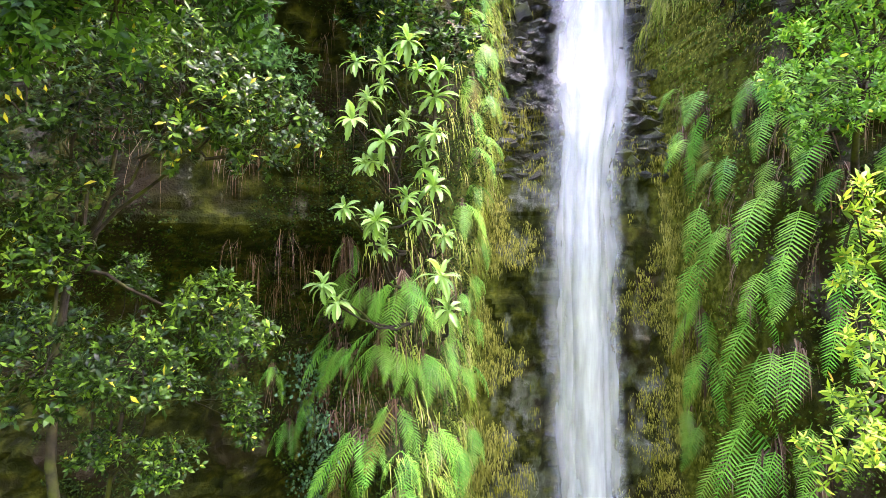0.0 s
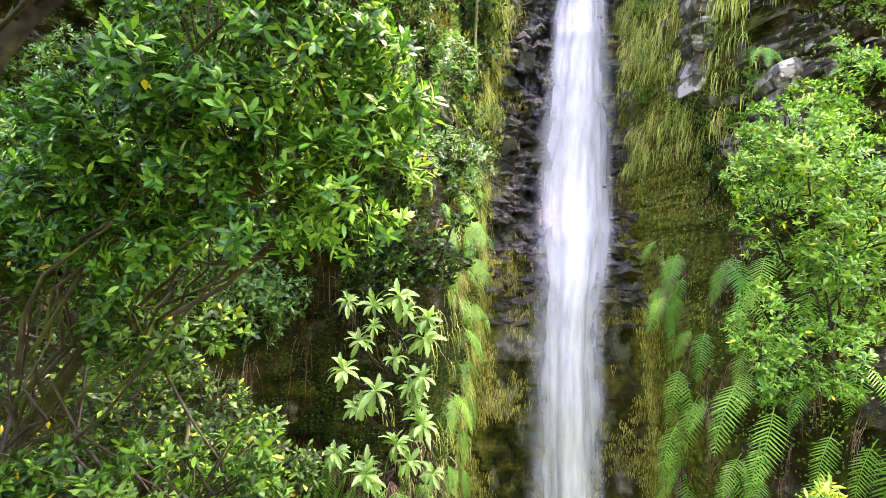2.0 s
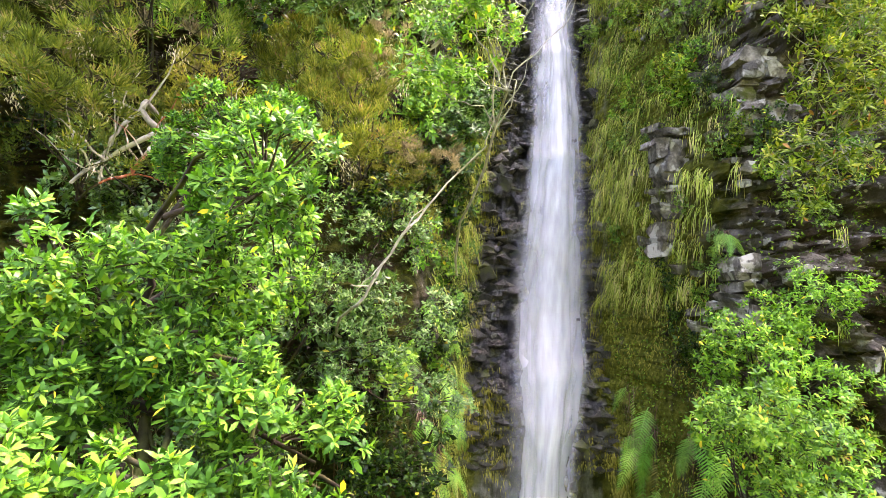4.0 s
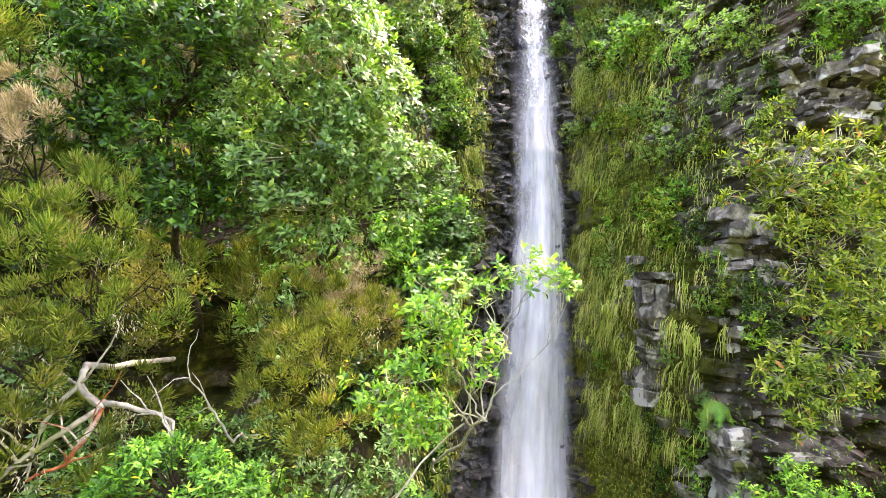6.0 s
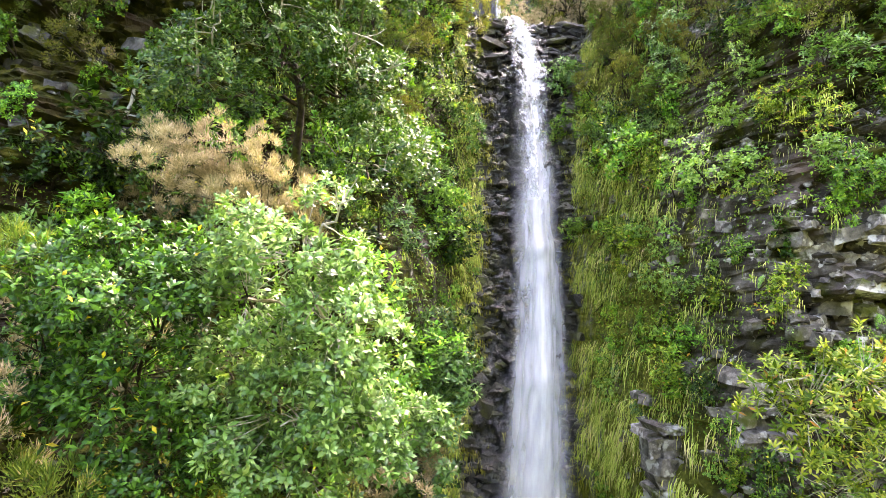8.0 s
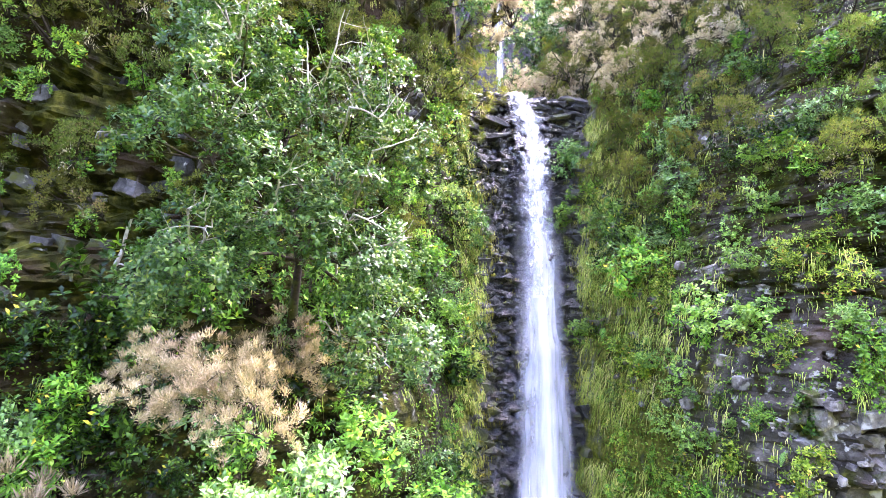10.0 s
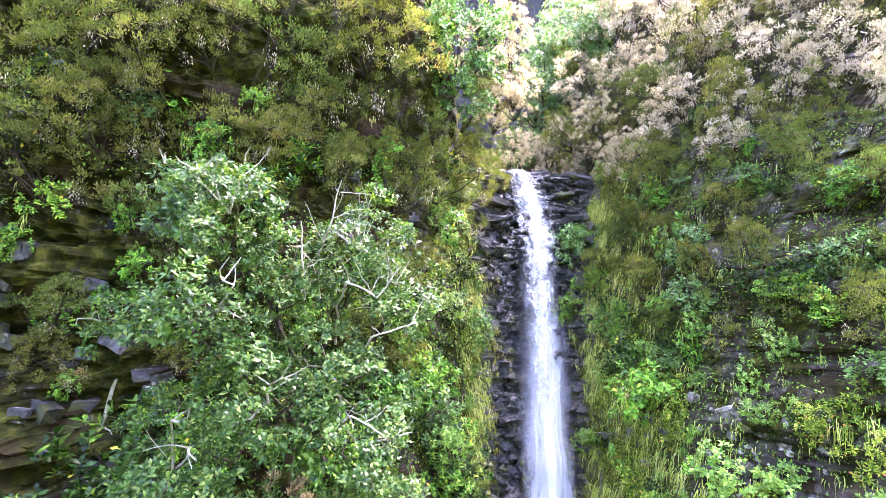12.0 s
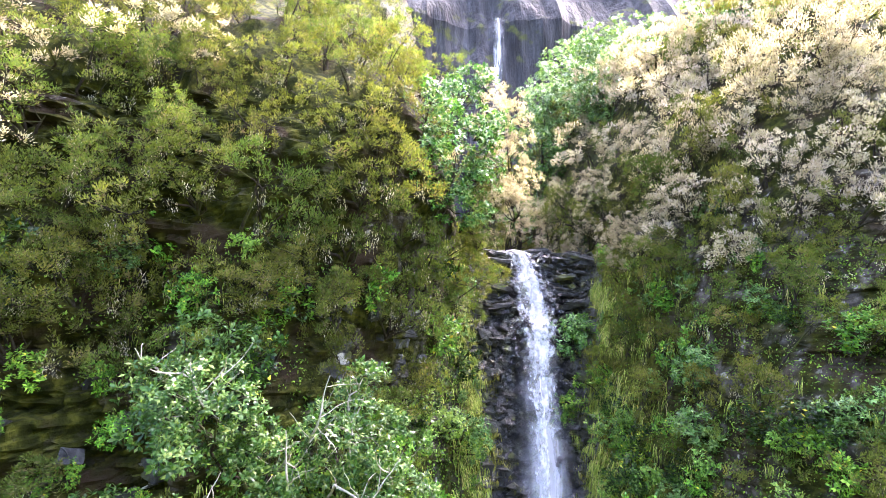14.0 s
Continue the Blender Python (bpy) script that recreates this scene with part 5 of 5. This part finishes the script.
def edge_grass(bag):
    z = RNG.uniform(1, 23.5, 1000)
    x = on(LEFT_EDGE, z) - np.abs(RNG.normal(0, .45, 1000)) + .05
    grass(bag, x, z, 13, .4, .011)
    z = 9.2 + 14.3 * RNG.random(2000)
    x = on(RIGHT_EDGE, z) + np.abs(RNG.normal(0, .3, 2000)) + .02
    k = grain(x * 3.1, z * 2.2, 0, 46) > .46
    x, z = x[k], z[k]
    grass(bag, x, z, 12, .42, .012, .07)
    x, z = scatter(200, 4.0, 8.5, 8, 23, .42, 1.2, 31)
    open_rock = np.array([on_bare_rock(a, b) for a, b in zip(x, z)])
    x, z = x[~open_rock], z[~open_rock]
    grass(bag, x, z, 18, .32, .008)
    x, z = scatter(700, 4.5, 8, 12, 18, .35, 1.6, 34)
    open_rock = np.array([on_bare_rock(a, b) for a, b in zip(x, z)])
    x, z = x[~open_rock], z[~open_rock]
    grass(bag, x, z, 8, .14, .01, .06)
    x, z = scatter(300, -6, 1.5, 12, 23, .5, 1.2, 32)
    open_rock = np.array([on_bare_rock(a, b) for a, b in zip(x, z)])
    x, z = x[~open_rock], z[~open_rock]
    grass(bag, x, z, 16, .34, .009)


cover("hanging_grass", "yellow-green grass hanging from the wet rock edges", M_GRASS, edge_grass)


def moss(bag):
    n = 10000
    z = RNG.uniform(.4, 7.6, n)
    x = on(LEFT_EDGE, z) - .35 + 1.45 * RNG.beta(1.0, 1.7, n)
    k = grain(x * 3.2, z * 1.6, 1.1, 40) + .35 * (grain(x * 9, z * 5, 1.1, 45) - .5) > .36 + .14 * np.clip(x - on(LEFT_EDGE, z) - .3, 0, 1)
    grass(bag, x[k], z[k], 4, .11, .009, .035, 2)
    z = RNG.uniform(.5, 7, 3600)
    x = on(RIGHT_EDGE, z) - np.abs(RNG.normal(0, .55, 3600)) + .1
    k = grain(x * 3.2, z * 2, 1.1, 41) > .54
    grass(bag, x[k], z[k], 6, .08, .009, .03, 2)
    n = 5000
    z = RNG.uniform(6.8, 23.3, n)
    left = RNG.random(n) < .6
    x = np.where(left, on(LEFT_EDGE, z) + np.abs(RNG.normal(0, .32, n)) - .1, on(RIGHT_EDGE, z) - np.abs(RNG.normal(0, .2, n)) + .06)
    k = grain(x * 2.6, z * 2.2, 1.1, 42) > .52
    grass(bag, x[k], z[k], 7, .13, .009, .035, 2)


def more_moss(bag):
    moss(bag)
    z = RNG.uniform(6.3, 10.5, 1100)
    x = on(RIGHT_EDGE, z) + RNG.uniform(-.12, .6, 1100)
    k = grain(x * 3, z * 2.4, 1.1, 43) > .5
    grass(bag, x[k], z[k], 9, .06, .012, .05, 2)
    z = RNG.uniform(.5, 7, 1000)
    x = on(RIGHT_EDGE, z) + RNG.uniform(-.2, .15, 1000)
    k = grain(x * 2.2, z * .9, 1.1, 44) > .4
    grass(bag, x[k], z[k], 8, .15, .013, .04, 2)


cover("hanging_moss", "yellow-green moss strands on wet rock", M_MOSSLEAF, more_moss)


def wall_leaves(bag, spots):
    for n, x0, x1, z0, z1, size, clump in spots:
        x, z = scatter(n, x0, x1, z0, z1, clump, 1.7, 50)
        ok = left_of_fall(x, z, .2) | right_of_fall(x, z, .12)
        x, z = x[ok], z[ok]
        bare = np.array([on_bare_rock(a, c) for a, c in zip(x, z)])
        x, z = x[~bare], z[~bare]
        m = len(x)
        nrm = cliff_normal(x, z)
        at = cliff_point(x, z) + nrm * RNG.uniform(0, .1, m)[:, None]
        way = nrm * .5 + RNG.normal(0, .6, (m, 3)) + np.array([0, 0, -.2])
        face = nrm + np.array([0, 0, .6]) + RNG.normal(0, .4, (m, 3))
        s = size * RNG.uniform(.6, 1.5, m)
        leaves(bag, at, way, face, s, s * .55, .08, .2, False)


# left wall: its shade is toned into these leaves
cover("wall_leaves", "small leaves and moss on the wall, dark green toned for shade", M_WALLSHADE, lambda bag: wall_leaves(bag, ((70000, -5, .9, 1, 8, .034, .3), (20000, -7, 1.0, 8, 12, .034, .45))))
cover("wall_leaves", "small green leaves and creepers growing over the rock", M_SMALL,
      lambda bag: wall_leaves(bag, ((40000, -8, 2.4, 12, 22.3, .05, .4), (26000, 3.9, 8.5, 1, 12, .045, .45), (42000, 4.1, 9.5, 12, 23, .045, .36))))

M_IVY = foliage("ivy_leaf", [(0, (.015, .05, .02)), (.6, (.05, .13, .05)), (1, (.12, .24, .12))], .4, .3)


def ivy(bag):
    n = 900
    z = RNG.uniform(1.4, 3.7, n)
    x = -1.62 + RNG.normal(0, .16, n) + .12 * np.sin(z * 3)
    at = cliff_point(x, z) + np.stack([0 * x, -RNG.uniform(.05, .5, n), 0 * x], -1)
    s = RNG.uniform(.03, .06, n)
    leaves(bag, at, RNG.normal(0, .5, (n, 3)) + [0, -.4, -.5], RNG.normal(0, .4, (n, 3)) + [0, -.7, .6], s, s * .85, .05, .15, False)


cover("ivy", "blue-green ivy trailing down the dark wall", M_IVY, ivy)


def roots(bag):
    for n, x0, x1, z0, z1 in ((70, -2.4, .1, 3.0, 5.3), (40, -4, -.5, 6, 8.5), (40, 4, 5, 4.5, 8)):
        x, z = scatter(n, x0, x1, z0, z1)
        grass(bag, x, z, 12, .65, .006, .06)


cover("hanging_roots", "brown dry roots and dead fronds hanging on the wall", M_ROOT, roots)

# ---- the upper ravine ----


def far_cliff():
    X, Z = np.meshgrid(np.linspace(-30, 50, 140), np.linspace(20, 66, 90))
    col = np.abs((X * .55 + .8 * grain(X * .2, Z * .08, 0, 61)) % 1 - .5)
    Y = 43 + .6 * col + 3 * (grain(X * .15, Z * .12, 0, 62) - .5) + 1.2 * (grain(X * .7, Z * .25, 0, 63) - .5) + np.clip(Z - 50, 0, 99) * .5
    n, m = X.shape
    i, j = np.meshgrid(np.arange(n - 1), np.arange(m - 1), indexing="ij")
    bag = Bag()
    bag.add(np.stack([X, Y, Z], -1).reshape(-1, 3), f4=np.stack([i * m + j, i * m + j + 1, (i + 1) * m + j + 1, (i + 1) * m + j], -1).reshape(-1, 4))
    tagged(new("far_cliff", bag.mesh("far_cliff", M_FAR_ROCK)), "grey columnar rock wall at the head of the ravine", "cliff", kind="structure")


FAR_TREES = [(x, float(cliff_y(x, z)) - .9, z, r) for x, z, r in ((7.4, 33.6, 1.5), (8.6, 33, 1.4), (9.8, 33, 1.4), (7.0, 31.2, 1.2), (11.2, 33, 1.5), (6.5, 29.3, 1.0), (12.6, 33, 1.5))]
FAR_TREES += [(6.3, 22.5, 29.4, 1.3), (7.3, 24.5, 32.4, 1.5), (5.2, 21, 26.6, .9), (8.2, 25.5, 34.5, 1.6), (9.4, 22, 34.3, 1.7), (8.3, 20.5, 31.8, 1.5), (10.4, 24, 36.2, 1.8), (9.6, 28, 37, 1.8)]
far_cliff()


def slope_foot(x, y):
    """Height of the slope where it stands y back."""
    z = np.arange(23.5, 34, .05)
    return float(z[np.argmax(cliff_y(np.full(len(z), x), z) >= y)])


upper = tagged(new("upper_waterfall"), "thin far waterfall on the upper rock wall", "waterfall", kind="structure")
upper.location = (8.3, 41, 36)
bag = Bag()
U, Z = np.meshgrid(np.linspace(0, 1, 9), np.linspace(35.5, 49, 40))
bag.add(np.stack([7.6 + 1.5 * U, 41.3 - .4 * np.sin(np.pi * U) + .2 * grain(U * 5, Z * .4, 0, 71), Z], -1).reshape(-1, 3),
        f4=[(r * 9 + c, r * 9 + c + 1, r * 9 + c + 10, r * 9 + c + 9) for r in range(39) for c in range(8)])
me = bag.mesh("main_stream", M_FAR_WATER, True)
uv = me.uv_layers.new(name="UVMap")
idx = np.zeros(len(me.loops), np.int32)
me.loops.foreach_get("vertex_index", idx)
uv.data.foreach_set("uv", np.stack([U.ravel(), Z.ravel() * .5], -1)[idx].astype(np.float32).ravel())
placed("main_stream", me, upper)
for k, (x, y, z, r) in enumerate(FAR_TREES):
    tree("far_tree", "pale green laurel tree in the upper ravine", (x, y + .6, slope_foot(x, y + .6)), (x, y + .4, z - r * .7),
         [(x, y, z, r * .8), (x - r * .6, y, z - r * .5, r * .6), (x + r * .6, y, z - r * .3, r * .6), (x, y - .3, z - r, r * .6)], M_FRESH if k % 2 else M_PALE, .14, .06, 24, 8, False, thick=.1, twigs=0)

# ---- loose blocks of the rock faces ----


def block_shape(long, flat, number):
    """A broken block: a split cube with uneven corners and faces."""
    bm = bmesh.new()
    bmesh.ops.create_cube(bm, size=1)
    bmesh.ops.subdivide_edges(bm, edges=bm.edges[:], cuts=1, use_grid_fill=True)
    lean = RNG.uniform(-.25, .25, 2)
    for v in bm.verts:
        p = np.array(v.co)
        p = p * (1 - .07 * (np.abs(p) > .4).sum() / 3) + RNG.normal(0, .05, 3)
        p[0] += lean[0] * p[2]
        p[2] += lean[1] * p[0]
        v.co = p * np.array([long, .75, flat])
    return bm


def block_meshes(material, long, flat, count):
    out = []
    for k in range(count):
        bm = block_shape(long, flat, k)
        me = bpy.data.meshes.new("stone")
        bm.to_mesh(me)
        bm.free()
        me.materials.append(material)
        out.append(me)
    return out


DRY_BLOCKS, WET_BLOCKS = block_meshes(M_STONE, 1.25, .62, 8), block_meshes(M_WETSTONE, 1.0, .8, 8)
DARK_BLOCKS = block_meshes(M_DARKSTONE, 1.1, .8, 6)


def lay_stones(blocks, x, z, size, sink):
    at = cliff_point(x, z) + np.stack([0 * x, size * sink, 0 * x], -1)
    for p, s in zip(at, size):
        m = pose(*p, RNG.uniform(-20, 20), RNG.uniform(-14, 14), RNG.uniform(-30, 30)) @ Matrix.Diagonal((s * RNG.uniform(.8, 1.3), s, s * RNG.uniform(.7, 1.2), 1))
        part("stone", blocks[int(RNG.integers(0, len(blocks)))], CLIFF, "", m)


def stone_column(x0, x1, z0, z1, proud, least, most):
    """A pillar of tight, uneven courses split by joints."""
    z = z0
    front = float(np.median(cliff_y(np.linspace(x0, x1, 9)[:, None], np.linspace(z0, z1, 9)[None]))) - proud
    while z < z1:
        high = RNG.uniform(least, most)
        x, back = x0 + RNG.uniform(-.08, .08), RNG.uniform(-.06, .1)
        while x < x1:
            wide = RNG.uniform(.14, .38)
            m = pose(x + wide / 2, front + back + RNG.uniform(-.04, .06) + .28, z + high / 2, RNG.uniform(-6, 6), RNG.uniform(-5, 5), RNG.uniform(-10, 10))
            part("stone", DRY_BLOCKS[int(RNG.integers(0, len(DRY_BLOCKS)))], CLIFF, "", m @ Matrix.Diagonal((wide * .95, .8, high * 1.75, 1)))
            x += wide
        z += high * RNG.uniform(.96, 1.12)


stone_column(4.2, 4.75, 9.9, 12.2, .16, .1, .28)
stone_column(4.95, 5.75, 11.9, 13.2, .16, .1, .26)
stone_column(4.6, 5.5, 8.9, 9.9, .1, .1, .25)
for a, b, c, d, n, s0, s1 in ((5.5, 7.2, 13.7, 15.4, 170, .12, .3), (4.8, 7.4, 12.6, 17.5, 80, .1, .26), (4.3, 6.2, 8.5, 12.6, 60, .1, .3),
                              (-6.2, -3.5, 16.2, 20.2, 40, .15, .4), (-1.6, .6, 20, 21.6, 30, .14, .36)):
    x, z = scatter(n, a, b, c, d, 0, .9, 80)
    lay_stones(DRY_BLOCKS if a > 0 else DARK_BLOCKS, x, z, RNG.uniform(s0, s1, len(x)), .3)
z = np.concatenate([RNG.uniform(8, 24, 70), RNG.uniform(20.5, 24.1, 50)])
x = np.where(RNG.random(120) < .55, on(LEFT_EDGE, z) + RNG.uniform(-.1, .6, 120), on(RIGHT_EDGE, z) - RNG.uniform(-.1, .22, 120))
lay_stones(WET_BLOCKS, x, z, RNG.uniform(.16, .4, 120), .16)


# thin wet slabs in ledges round the lip of the fall
SLABS = block_meshes(M_WETSTONE, 1.5, .34, 6)
for side, n in ((0, 46), (1, 60)):
    z = RNG.uniform(22.0, 24.15, n)
    e = RNG.random(n)
    left, right = np.interp(z, FALL_Z, FALL_L), np.interp(z, FALL_Z, FALL_R)
    x = on(LEFT_EDGE, z) - .1 + (left - on(LEFT_EDGE, z) + .15) * e if side == 0 else right - .05 + (on(RIGHT_EDGE, z) - right + .1) * e
    lay_stones(SLABS, x, z, RNG.uniform(.14, .5, n), .1)


def small_stones(bag):
    """Uneven broken rock in the bed of the fall."""
    n = 2200
    z = RNG.uniform(6.2, 24.1, n)
    x = on(LEFT_EDGE, z) + (on(RIGHT_EDGE, z) - on(LEFT_EDGE, z)) * RNG.beta(.5, .5, n)
    free = (x < np.interp(z, FALL_Z, FALL_L) - .25) | (x > np.interp(z, FALL_Z, FALL_R) + .25) | (z > 20)
    x, z = x[free], z[free]
    for p, s in zip(cliff_point(x, z), RNG.uniform(.05, .17, len(x))):
        q = np.sign(RNG.uniform(-1, 1, (6, 3))) * 0 + np.array([[1, 0, 0], [-1, 0, 0], [0, 1, 0], [0, -1, 0], [0, 0, 1], [0, 0, -1]]) + RNG.normal(0, .25, (6, 3))
        bag.add(p + np.array([0, .03, 0]) + q * s * np.array([1.2, .8, .75]), f3=[(0, 2, 4), (2, 1, 4), (1, 3, 4), (3, 0, 4), (2, 0, 5), (1, 2, 5), (3, 1, 5), (0, 3, 5)])


cover("broken_rock", "dark wet broken stones in the bed of the fall", M_WETSTONE, small_stones)

# heath that closes the last gaps on the two shoulders
for kind, x, z, size in (("olive", -6.3, 21.3, 1.2), ("olive", -5.5, 20.9, 1.2), ("grey", -6.9, 21.9, 1.2), ("olive", 8.0, 23.2, 1.2),
                         ("grey", 8.5, 22.6, 1.2), ("olive", 7.6, 24.0, 1.2), ("grey", 9.0, 23.7, 1.3)):
    heath(kind, x, z, size)
